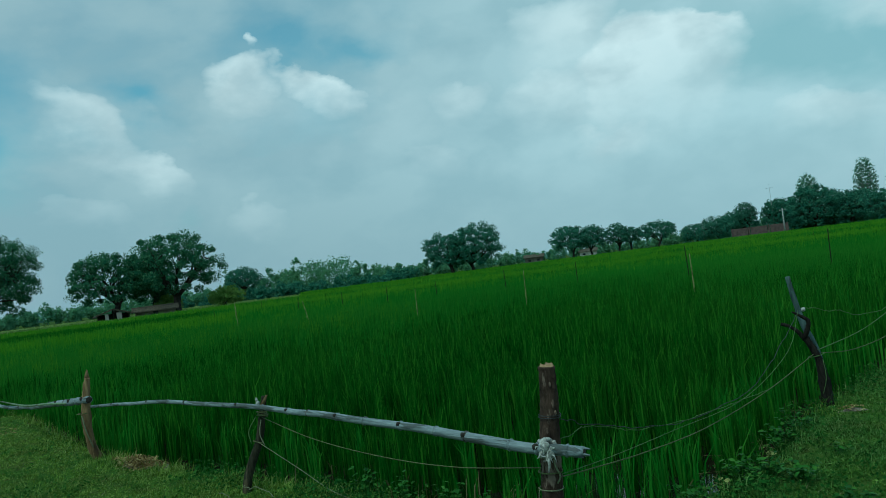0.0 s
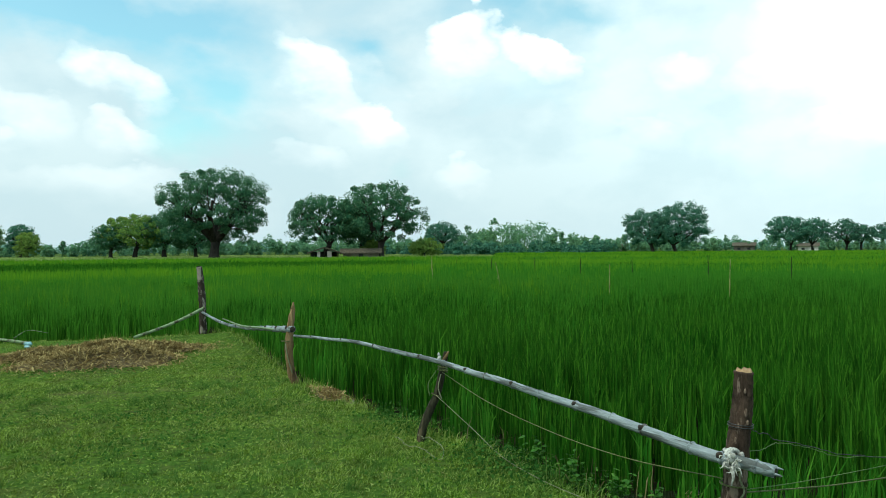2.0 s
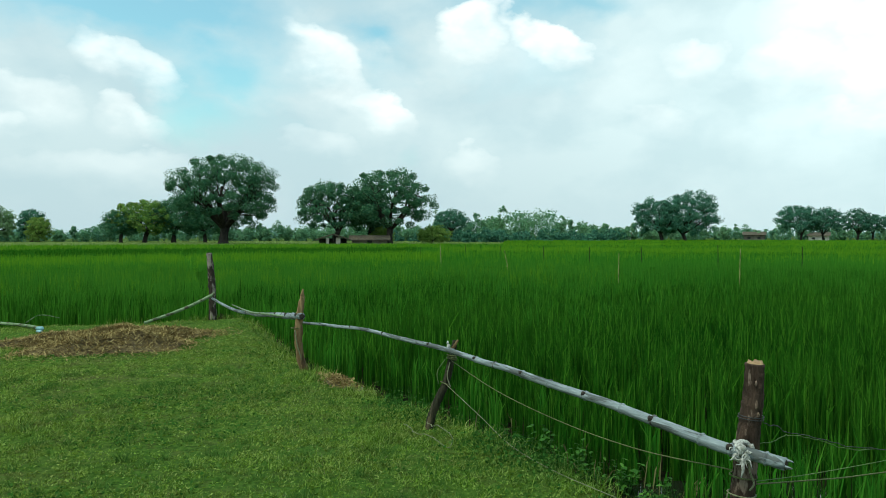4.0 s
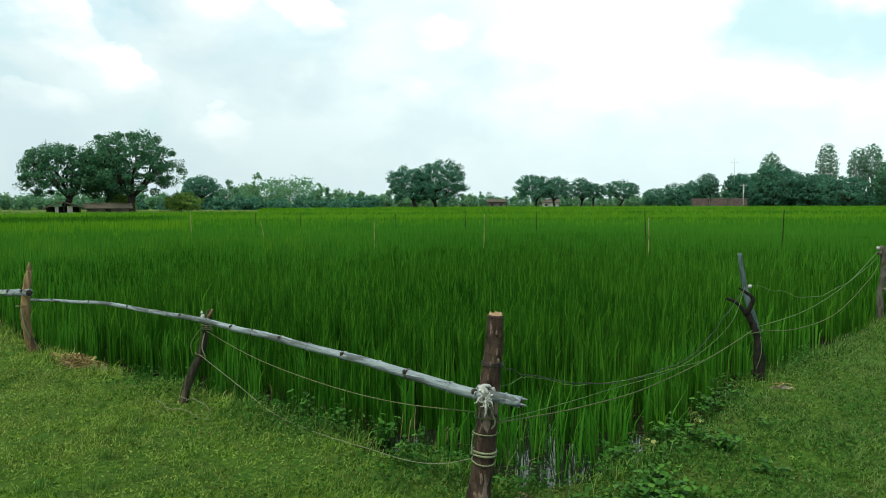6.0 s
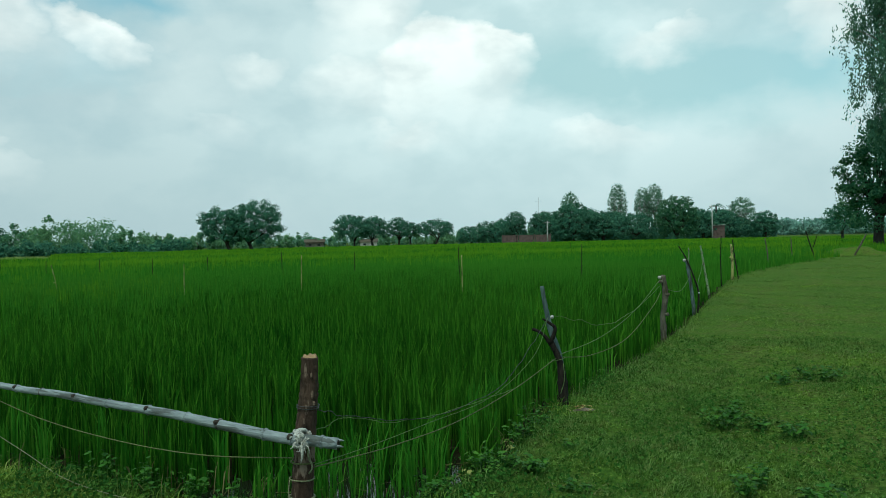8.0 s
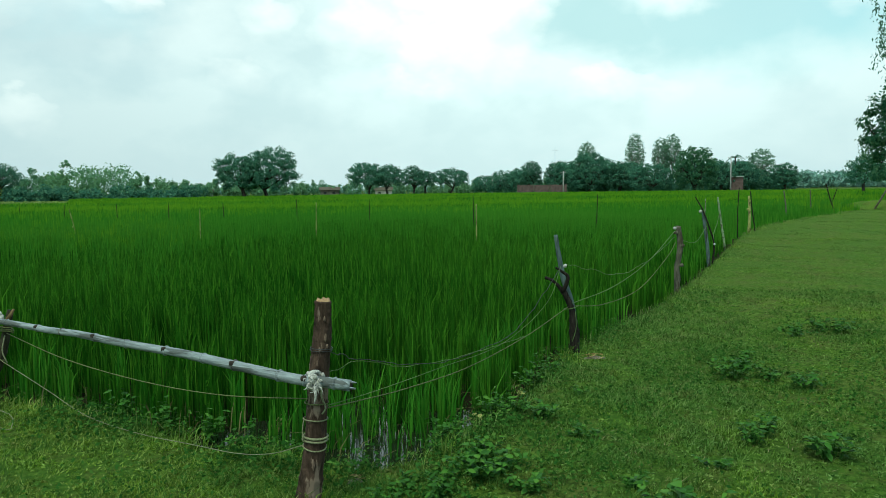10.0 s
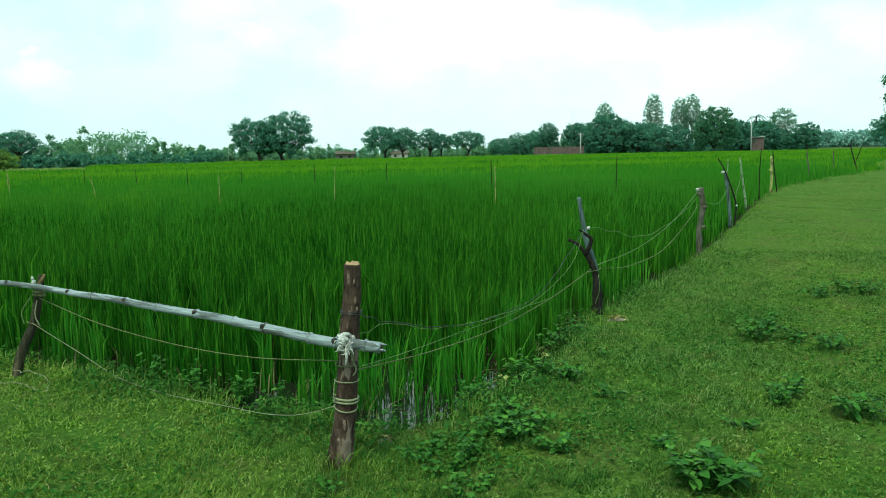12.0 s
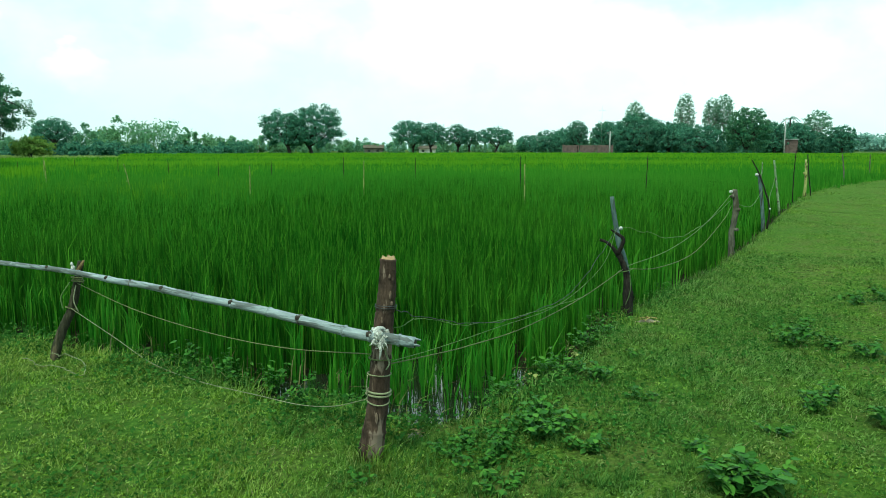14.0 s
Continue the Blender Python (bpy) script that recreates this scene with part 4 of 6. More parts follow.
def broad_tree(name, x, y, height, wide, fork, girth, seed, mat, label, category="tree", group="", leaf=0.3, low=None, shift=0.0, bark=None, puff=1.0, full=1.0, airy=1.0):
    """A tree with a tapered trunk, forked limbs and a domed crown of leaf heads."""
    rng = np.random.default_rng(seed)
    zb = float(ground_z([(x, y)])[0])
    tree = thing(name, (x, y, zb), label, category, group)
    low = fork * 0.9 if low is None else low
    rad = (wide * 0.050 + 0.30) * puff
    inner_w, inner_h, inner_l = max(wide - rad * 1.4, wide * 0.4), height - rad * 0.6, low + rad * 0.5
    count = max(16, int(full * 1.05 * wide * (height - low) * 0.85 / (rad * rad)))
    c = crown_heads(rng, count, inner_w, inner_l, inner_h)
    c[:, 0] += shift * (c[:, 2] - low) / (height - low)
    wood = Heap()
    top = np.array([rng.normal(0, 0.03) * wide, rng.normal(0, 0.03) * wide, fork])
    trunk_line = along([(0, 0, -0.3), (top[0] * 0.2, top[1] * 0.3, fork * 0.45), top], 8)
    wood.tube(trunk_line, girth * np.array([1.7, 1.25, 1.08, 1.0, 0.95, 0.92, 0.95, 1.0]), sides=12, rough=0.06, seed=seed)
    limbs = max(4, min(9, count // 12))
    order = np.argsort(np.arctan2(c[:, 1], c[:, 0]))
    for g in np.array_split(order, limbs):
        mean = c[g].mean(0)
        elbow = top + (mean - top) * 0.5 + np.array([0, 0, 0.02 * height]) + rng.normal(0, 0.03 * wide, 3)
        end = top + (mean - top) * 1.05
        line = along([top - (0, 0, girth * 0.5), elbow, end], 8)
        wood.tube(line, np.linspace(girth * 0.58, girth * 0.16, 8), sides=6, rough=0.06, seed=seed + 1)
        for k in g[::2]:
            s = line[min(7, 2 + int(rng.integers(0, 6)))]
            m = s + (c[k] - s) * 0.5 + rng.normal(0, 0.02 * wide, 3)
            wood.tube(along([s, m, c[k]], 4), np.linspace(girth * 0.17, girth * 0.05, 4), sides=4, seed=seed, cap=False)
    part("trunk", wood.mesh("trunk"), bark or BARK, tree)
    per = int(0.62 * airy * 9.4 * rad * rad / (leaf * leaf * 0.36))
    rr = np.repeat(rad * rng.uniform(0.55, 1.4, len(c)), per)[:, None]
    unit = rng.standard_normal((len(c) * per, 3))
    unit /= np.linalg.norm(unit, axis=1)[:, None]
    lump = 1 + 0.22 * np.sin(unit[:, :1] * 4 + rr * 9) * np.sin(unit[:, 1:2] * 5 + rr * 5)
    off = unit * rr * lump * (rng.random((len(unit), 1)) ** 0.28) * np.array([1.08, 1.08, 0.78])
    heart = np.array([0, 0, low + (height - low) * 0.35])
    out = np.repeat(c - heart, per, 0)
    out = out / (np.linalg.norm(out, axis=1)[:, None] + 1e-9) * 0.7 + unit
    h = Heap()
    h.add(*leaves_out(rng, np.repeat(c, per, 0) + off, out, leaf * rng.uniform(0.6, 1.35, len(unit))))
    part("crown", h.mesh("crown", False), mat, tree)
    return tree


def tall_tree(name, x, y, height, wide, clear, girth, seed, mat, label, per=60, clumps=60, leaf=0.5, group="", droop=0.9, taper=0.5):
    """A narrow upright tree with leafy sprays that hang from short side branches."""
    rng = np.random.default_rng(seed)
    zb = float(ground_z([(x, y)])[0])
    tree = thing(name, (x, y, zb), label, "tree", group)
    wood = Heap()
    top = np.array([rng.normal(0, 0.02) * height, 0, height * 0.97])
    line = along([(0, 0, -0.3), (rng.normal(0, 0.012) * height, rng.normal(0, 0.012) * height, height * 0.5), top], 14)
    wood.tube(line, np.linspace(girth, girth * 0.12, 14), sides=9, rough=0.04, seed=seed)
    h = Heap()
    for i in range(clumps):
        f = clear + (1 - clear) * (i + rng.random()) / clumps
        s = line[min(13, int(f * 13))] * 1.0
        s[2] = f * height * 0.97
        a = rng.uniform(0, 2 * np.pi)
        env = (1 - taper * ((f - clear) / (1 - clear)) ** 1.5) * min(1, 0.55 + 2.2 * (f - clear))
        reach = wide / 2 * env * rng.uniform(0.35, 1.0)
        e = s + np.array([reach * np.cos(a), reach * np.sin(a), reach * rng.uniform(0.1, 0.7)])
        wood.tube(along([s, (s + e) / 2 + (0, 0, 0.1 * reach), e], 5), np.linspace(girth * 0.2, girth * 0.03, 5), sides=5, seed=seed)
        k = rng.random(per)
        if droop > 1:
            strand = rng.integers(0, 7, per)
            root = (0.3 + 0.8 * rng.random(7))[strand]
            side = rng.normal(0, 0.35, (7, 3))[strand]
            p = s + (e - s) * root[:, None] + side + rng.normal(0, 0.14, (per, 3))
            p[:, 2] -= k ** 0.8 * rng.uniform(1.0, 2.4, 7)[strand]
        else:
            p = s + (e - s) * (0.35 + 0.75 * k)[:, None] + rng.standard_normal((per, 3)) * np.array([0.11, 0.11, 0.16]) * wide * 0.55
            p[:, 2] -= rng.random(per) * wide * 0.16 * droop
        h.add(*leaves(rng, p, leaf * rng.uniform(0.6, 1.3, per), 0.32, droop))
    part("trunk", wood.mesh("trunk"), GUM_BARK, tree)
    part("crown", h.mesh("crown", False), mat, tree)
    return tree


# the great mango tree and its neighbours
broad_tree("mango_tree", -109.0, 84.7, 16.4, 18.4, 3.0, 0.80, 11, MANGO, "huge old mango tree with a dark spreading crown", leaf=0.27, low=2.6, shift=0.6)
broad_tree("mango_tree", -137.3, 87.0, 9.2, 13.0, 2.4, 0.45, 12, YELLOWING, "small mango tree with yellowing upper leaves", group="orchard trees", leaf=0.33, low=1.7)
broad_tree("mango_tree", -139.7, 83.2, 7.0, 8.0, 2.0, 0.35, 13, MANGO, "low dark green mango tree beside a yellowing one", group="orchard trees", leaf=0.33, low=1.3)
broad_tree("mango_tree", -134.0, 91.5, 9.0, 11.0, 2.5, 0.42, 14, MANGO, "round dark green mango tree of the orchard row", group="orchard trees", leaf=0.33, low=1.8)
broad_tree("mango_tree", -131.0, 97.0, 7.6, 9.0, 2.3, 0.36, 15, MANGO, "round dark green mango tree of the orchard row", group="orchard trees", leaf=0.33, low=1.6)
broad_tree("shade_tree", -176.6, 84.5, 6.2, 6.2, 1.4, 0.3, 16, LIGHT_LEAF, "bright yellow-green bushy tree by the field edge", leaf=0.36, low=0.4)
broad_tree("shade_tree", -187.4, 88.1, 8.4, 7.6, 2.0, 0.5, 17, HAZED_WOODS, "dull green round tree behind a yellow one", leaf=0.36, low=0.8)
broad_tree("shade_tree", -183.8, 78.0, 8.6, 9.4, 1.8, 0.4, 18, PALE_LEAF, "pale green leafy tree by the field edge", leaf=0.36, low=0.6)
broad_tree("mango_tree", -92.9, 96.5, 11.4, 13.0, 2.4, 0.45, 21, MANGO, "dark green mango tree over a thatched hut", group="trees by the hut", leaf=0.33, low=2.6, shift=-1.0)
broad_tree("mango_tree", -85.6, 103.0, 14.0, 15.6, 2.8, 0.6, 23, MANGO, "tall dark mango tree beside a mud shed", group="trees by the hut", leaf=0.30, low=3.0, full=0.85)
for x, y, hh, w, sd in ((-88.5, 104.5, 3.4, 4.6, 27), (-79.0, 107.5, 3.6, 6.0, 28), (-82.0, 111.0, 3.0, 5.0, 29)):
    broad_tree("shrub", x, y, hh, w, 0.6, 0.1, sd, LIGHT_LEAF, "light green leafy shrub behind a mud shed", "shrub", "shrubs by the hut", leaf=0.33, low=0.2)
broad_tree("mango_tree", -93.0, 106.0, 11.6, 9.0, 3.0, 0.5, 24, MANGO, "dark mango tree in the middle of the hut grove", group="trees by the hut", leaf=0.36, low=1.8)
broad_tree("shade_tree", -100.3, 143.0, 7.9, 8.4, 2.6, 0.3, 25, HAZED_FIELD_LEAF, "thin open-crowned tree at the field's far side", leaf=0.36, low=2.8)
broad_tree("shade_tree", -122.4, 198.0, 7.3, 8.0, 1.4, 0.35, 26, YELLOWING, "round yellow-green tree in the far tree line", leaf=0.45, low=0.5)
broad_tree("mango_tree", -50.0, 144.6, 9.2, 10.4, 2.0, 0.34, 31, HAZED_FIELD_LEAF, "dark spreading mango tree, one of a pair", group="pair of field trees", leaf=0.30, low=1.8, shift=-2.0)
broad_tree("mango_tree", -45.9, 146.0, 10.5, 11.4, 2.0, 0.38, 32, HAZED_FIELD_LEAF, "dark dense mango tree, the larger of a pair", group="pair of field trees", leaf=0.30, low=1.4, shift=1.2)
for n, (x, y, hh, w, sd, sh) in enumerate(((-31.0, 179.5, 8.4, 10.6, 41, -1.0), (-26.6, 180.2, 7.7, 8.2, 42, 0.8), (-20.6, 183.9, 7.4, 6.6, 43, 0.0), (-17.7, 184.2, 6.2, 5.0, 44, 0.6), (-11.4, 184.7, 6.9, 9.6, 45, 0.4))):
    broad_tree("mango_tree", x, y, hh, w, 1.7, 0.24, sd, HAZED_FIELD_LEAF, ("dark mango tree of the far field row", "dark round mango tree in the far field row", "small dense mango tree in the far field row", "small thin mango tree in the far field row", "open-crowned flat-topped tree at the end of the row")[n],
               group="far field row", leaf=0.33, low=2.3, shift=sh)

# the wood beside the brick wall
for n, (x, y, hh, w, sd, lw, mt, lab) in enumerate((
        (2.7, 205, 6.6, 10.5, 51, 0.3, HAZED_WOODS, "rounded leafy tree at the end of the wood"), (9.6, 206, 9.0, 6.5, 52, 0.5, HAZED_WOODS, "pointed green tree behind the brick wall"),
        (17.0, 205, 9.0, 8.5, 53, 0.5, HAZED_WOODS, "green tree behind the brick wall"), (24.2, 196, 11.0, 12.0, 54, 0.3, HAZED_WOODS, "large dark leafy tree in the wood"),
        (31.8, 195, 8.4, 8.0, 55, 0.2, HAZED_WOODS, "leafy dark tree in the wood"), (38.0, 188, 7.4, 11.0, 57, 0.1, HAZED_WOODS, "low spreading tree at the front of the wood"),
        (47.9, 184, 11.3, 10.4, 58, 0.2, MANGO, "dark dense round tree in the wood"), (57.6, 196, 8.0, 7.5, 59, 0.3, HAZED_WOODS, "mid green leafy tree in the wood"),
        (64.5, 200, 8.0, 8.5, 60, 0.3, HAZED_WOODS, "green leafy tree beside a brick hut"), (72.3, 193, 7.4, 7.5, 61, 0.3, HAZED_WOODS, "low leafy tree at the end of the wood"),
        (75.6, 203, 6.0, 5.5, 62, 0.2, HAZED_WOODS, "low green tree at the end of the wood"))):
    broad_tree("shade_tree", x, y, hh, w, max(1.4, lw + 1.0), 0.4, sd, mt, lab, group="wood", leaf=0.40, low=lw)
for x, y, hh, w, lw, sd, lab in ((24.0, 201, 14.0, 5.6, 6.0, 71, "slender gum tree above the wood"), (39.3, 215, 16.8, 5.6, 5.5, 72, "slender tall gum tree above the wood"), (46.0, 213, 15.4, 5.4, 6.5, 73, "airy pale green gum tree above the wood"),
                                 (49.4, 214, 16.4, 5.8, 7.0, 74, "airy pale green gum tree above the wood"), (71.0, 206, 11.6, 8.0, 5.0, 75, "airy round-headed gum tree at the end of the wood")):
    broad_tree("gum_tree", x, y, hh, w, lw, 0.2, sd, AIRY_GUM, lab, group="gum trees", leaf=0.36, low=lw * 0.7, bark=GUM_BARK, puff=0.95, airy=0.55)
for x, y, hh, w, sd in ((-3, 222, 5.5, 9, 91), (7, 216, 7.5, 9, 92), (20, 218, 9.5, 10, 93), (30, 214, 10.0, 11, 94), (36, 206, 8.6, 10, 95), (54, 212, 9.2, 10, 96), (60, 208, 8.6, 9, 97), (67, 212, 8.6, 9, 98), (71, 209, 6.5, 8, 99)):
    broad_tree("shade_tree", x, y, hh, w, 1.6, 0.4, sd, HAZED_WOODS, "mid green tree in the back row of the wood", group="wood", leaf=0.45, low=0.4)

# the near tall tree at the end of the turf, with a broad dark tree under it
tall_tree("gum_tree", 29.0, 53.6, 25.0, 7.6, 0.36, 0.34, 81, GUM, "very tall gum tree with long hanging sprays of leaves", leaf=0.27, per=230, clumps=210, taper=0.3, droop=1.7)
broad_tree("mango_tree", 31.0, 59.5, 11.4, 8.2, 2.4, 0.34, 82, MANGO, "broad dark mango tree under a tall gum tree", leaf=0.2, low=1.5, shift=2.6)
broad_tree("shade_tree", 48.0, 101.0, 5.2, 5.0, 1.6, 0.2, 83, HAZED_WOODS, "low thin tree beyond the turf", leaf=0.26, low=1.6, airy=0.7)


def make_palm(x, y, height):
    zb = float(ground_z([(x, y)])[0])
    palm = thing("palm_tree", (x, y, zb), "date palm with a tuft of drooping fronds above the wood", "palm tree")
    tube_part("trunk", [(0, 0, -0.3), (0.15, 0, height * 0.5), (0, 0, height)], [0.3, 0.22, 0.18], BARK, palm, n=8, rough=0.05)
    rng = np.random.default_rng(3)
    for i in range(14):
        a, up = i * 2.4, rng.uniform(-0.3, 0.9)
        d = np.array([math.cos(a), math.sin(a), 0])
        line = along([(0, 0, height), d * 1.1 + (0, 0, height + up), d * 2.3 + (0, 0, height + up - 0.9)], 9)
        h = Heap()
        h.tube(line, np.linspace(0.05, 0.015, 9), sides=4)
        side = np.cross(d, (0, 0, 1))
        for k in range(1, 9):
            for s in (-1, 1):
                b = line[k]
                tip = b + side * s * 0.7 + d * 0.35 - np.array([0, 0, 0.25])
                h.add([b - d * 0.06, b + d * 0.06, tip], None, [(0, 1, 2)])
        part("frond", h.mesh("frond", False), HAZED_WOODS, palm)


make_palm(62.9, 201.7, 9.0)


def make_far_woods():
    """The hazy belt of trees all round the horizon."""
    rng = np.random.default_rng(17)
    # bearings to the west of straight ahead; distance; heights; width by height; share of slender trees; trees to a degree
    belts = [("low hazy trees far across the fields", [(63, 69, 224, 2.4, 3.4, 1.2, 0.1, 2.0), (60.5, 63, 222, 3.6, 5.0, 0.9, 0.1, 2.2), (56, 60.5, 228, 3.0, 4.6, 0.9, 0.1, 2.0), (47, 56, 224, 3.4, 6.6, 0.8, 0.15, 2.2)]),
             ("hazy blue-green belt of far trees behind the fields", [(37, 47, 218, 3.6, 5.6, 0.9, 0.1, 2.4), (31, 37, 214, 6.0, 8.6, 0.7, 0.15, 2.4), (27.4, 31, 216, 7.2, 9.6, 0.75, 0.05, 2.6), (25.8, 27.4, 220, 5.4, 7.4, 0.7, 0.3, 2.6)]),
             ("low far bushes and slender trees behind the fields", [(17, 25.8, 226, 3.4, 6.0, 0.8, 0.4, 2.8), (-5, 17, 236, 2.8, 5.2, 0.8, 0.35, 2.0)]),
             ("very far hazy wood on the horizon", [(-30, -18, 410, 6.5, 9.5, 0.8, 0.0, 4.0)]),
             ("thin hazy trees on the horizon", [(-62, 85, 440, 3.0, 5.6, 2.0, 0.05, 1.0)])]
    for label, segments in belts:
        h = Heap()
        for lo, hi, dist, h0, h1, fat, slender, often in segments:
            count = int((hi - lo) * often)
            for i in range(count):
                a = math.radians(lo + (hi - lo) * (i + rng.random()) / count)
                r = dist + rng.uniform(-12, 12)
                x, y = EYE[0] - r * math.sin(a), EYE[1] + r * math.cos(a)
                hh = rng.uniform(h0, h1)
                w = hh * fat * rng.uniform(0.7, 1.35)
                zb = float(ground_z([(x, y)])[0])
                if rng.random() < slender:
                    hh, w = hh * 1.3, hh * 0.34
                c = crown_clumps(rng, 20, w * 0.85, hh * 0.10, hh * 0.92) + (x, y, zb)
                per = 26 if dist < 300 else 14
                n = len(c) * per
                off = in_ball(rng, n, max(w, hh * 0.3) * 0.23)
                h.add(*leaves_out(rng, np.repeat(c, per, 0) + off, off, (0.62 if dist < 300 else 1.4) * rng.uniform(0.6, 1.3, n)))
                h.tube([(x, y, zb - 0.2), (x, y, zb + hh * 0.6)], [0.2, 0.1], sides=5)
        # haze comes from the leaf colour, palest on the farthest belts
        tagged(part("far_woods", h.mesh("far_woods", False), HAZED_FAR_LEAF if segments[0][2] < 300 else HAZED_HORIZON_LEAF), label, "woods", kind="stuff")


make_far_woods()


def make_undergrowth():
    """Bushes that close the foot of the wood and of the hut grove."""
    rng = np.random.default_rng(23)
    for label, spots, mat in (("dense dark undergrowth along the foot of the wood", [(rng.uniform(20, 73), rng.uniform(198, 208), rng.uniform(2.4, 5.6)) for _ in range(60)], HAZED_WOODS),
                              ("scrubby green bushes behind the hut grove", [(rng.uniform(-118, -60), rng.uniform(128, 150), rng.uniform(1.4, 3.2)) for _ in range(46)], HAZED_WOODS)):
        h = Heap()
        for x, y, hh in spots:
            c = crown_clumps(rng, 9, hh * 1.7, 0.1, hh) + (x, y, -0.17)
            n = len(c) * 55
            off = in_ball(rng, n, hh * 0.3)
            h.add(*leaves_out(rng, np.repeat(c, 55, 0) + off, off, 0.5 * rng.uniform(0.6, 1.3, n)))
        tagged(part("bushes", h.mesh("bushes", False), mat), label, "bushes", kind="stuff")


make_undergrowth()


# ================= far buildings and poles =================
def box(bm, x0, x1, y0, y1, z0, z1):
    v = [bm.verts.new(p) for p in ((x0, y0, z0), (x1, y0, z0), (x1, y1, z0), (x0, y1, z0), (x0, y0, z1), (x1, y0, z1), (x1, y1, z1), (x0, y1, z1))]
    for f in ((3, 2, 1, 0), (4, 5, 6, 7), (0, 1, 5, 4), (1, 2, 6, 5), (2, 3, 7, 6), (3, 0, 4, 7)):
        bm.faces.new([v[i] for i in f])
    return v


def box_part(name, dims, mat, parent, label="", edge=0.02):
    bm = bmesh.new()
    box(bm, *dims)
    if edge:
        bmesh.ops.bevel(bm, geom=bm.edges[:], offset=edge, segments=1, affect="EDGES")
    ob = part(name, bm, mat, parent, label)
    for poly in ob.data.polygons:
        poly.use_smooth = False
    return ob


def gable(name, x0, x1, y0, y1, z, rise, mat, parent, label="", thick=0.15):
    """Two sloping roof sheets that meet at a ridge."""
    bm = bmesh.new()
    ym = (y0 + y1) / 2
    rows = []
    for x in (x0, x1):
        rows.append([bm.verts.new(p) for p in ((x, y0, z), (x, ym, z + rise), (x, y1, z), (x, y1, z - thick), (x, ym, z + rise - thick), (x, y0, z - thick))])
    a, b = rows
    for i in range(6):
        j = (i + 1) % 6
        bm.faces.new((a[i], b[i], b[j], a[j]))
    bm.faces.new((a[5], a[4], a[1], a[0])), bm.faces.new((a[4], a[3], a[2], a[1]))
    bm.faces.new((b[0], b[1], b[4], b[5])), bm.faces.new((b[1], b[2], b[3], b[4]))
    bmesh.ops.recalc_face_normals(bm, faces=bm.faces[:])
    ob = part(name, bm, mat, parent, label)
    for poly in ob.data.polygons:
        poly.use_smooth = False
    return ob


hut = thing("hut", (-90.4, 93.6, -0.17), "open hut with a low sagging thatched roof under trees", "hut")
hut.rotation_euler = (0, 0, radians(136))
for sx in (-1.9, 1.9):
    for sy in (-2.3, 0.0, 2.3):
        tube_part("post", [(sx, sy, -0.2), (sx, sy, 1.1 if sy else 1.85)], [0.09, 0.07], BARK, hut, sides=7)
box_part("wall", (1.4, 1.55, -2.3, 2.3, -0.1, 1.15), SHADED_OPENING, hut, "back wall coloured dark for the shade under the roof")
box_part("wall", (-1.75, -1.6, 0.75, 1.25, -0.1, 1.2), PLASTER, hut, "pale plastered piece of wall")
box_part("wall", (-1.75, -1.6, -1.2, -0.45, -0.1, 1.3), PLASTER, hut, "pale plastered piece of wall")
gable("roof", -2.4, 2.4, -3.0, 3.0, 1.0, 1.0, THATCH, hut, "grey-brown thatch", 0.2)
shed = thing("shed", (-85.9, 98.1, -0.17), "long low mud-walled shed with a thatched roof", "shed")
shed.rotation_euler = (0, 0, radians(41))
box_part("wall", (-3.1, 3.1, -1.2, -1.0, -0.1, 1.05), MUD_WALL, shed)
box_part("wall", (-3.1, 3.1, 1.0, 1.2, -0.1, 1.05), MUD_WALL, shed)
box_part("wall", (-3.1, -2.9, -0.99, 0.99, -0.1, 1.05), MUD_WALL, shed)
box_part("wall", (2.9, 3.1, -0.99, 0.99, -0.1, 1.05), MUD_WALL, shed)
gable("roof", -3.6, 3.6, -1.9, 1.9, 0.95, 0.75, THATCH, shed, "grey-brown thatch", 0.14)
box_part("doorway", (-0.4, 0.4, -1.23, -1.19, -0.1, 0.9), SHADED_OPENING, shed, "dark panel for the shaded doorway", 0)

compound = thing("brick_wall", (11.3, 186.5, -0.17), "unplastered red brick boundary wall with piers and gaps", "wall")
compound.rotation_euler = (0, 0, radians(-3.4))
for x0, x1 in ((-5.8, -2.5), (-1.9, 1.7), (2.3, 5.8)):
    box_part("wall_panel", (x0, x1, -0.12, 0.12, -0.2, 2.35), BRICK, compound)
for x in (-5.95, -2.2, 2.0, 5.95):
    box_part("pier", (x - 0.17, x + 0.17, -0.2, 0.2, -0.2, 2.5), BRICK, compound)
brick_hut = thing("brick_hut", (61.3, 194.6, -0.17), "small square red brick hut beside the wood", "hut")
brick_hut.rotation_euler = (0, 0, radians(-17))
for d in ((-1.4, 1.4, -1.4, -1.15, -0.2, 3.7), (-1.4, 1.4, 1.15, 1.4, -0.2, 3.7), (-1.4, -1.15, -1.14, 1.14, -0.2, 3.7), (1.15, 1.4, -1.14, 1.14, -0.2, 3.7)):
    box_part("wall", d, BRICK, brick_hut)
box_part("roof", (-1.6, 1.6, -1.6, 1.6, 3.72, 3.9), CONCRETE, brick_hut)

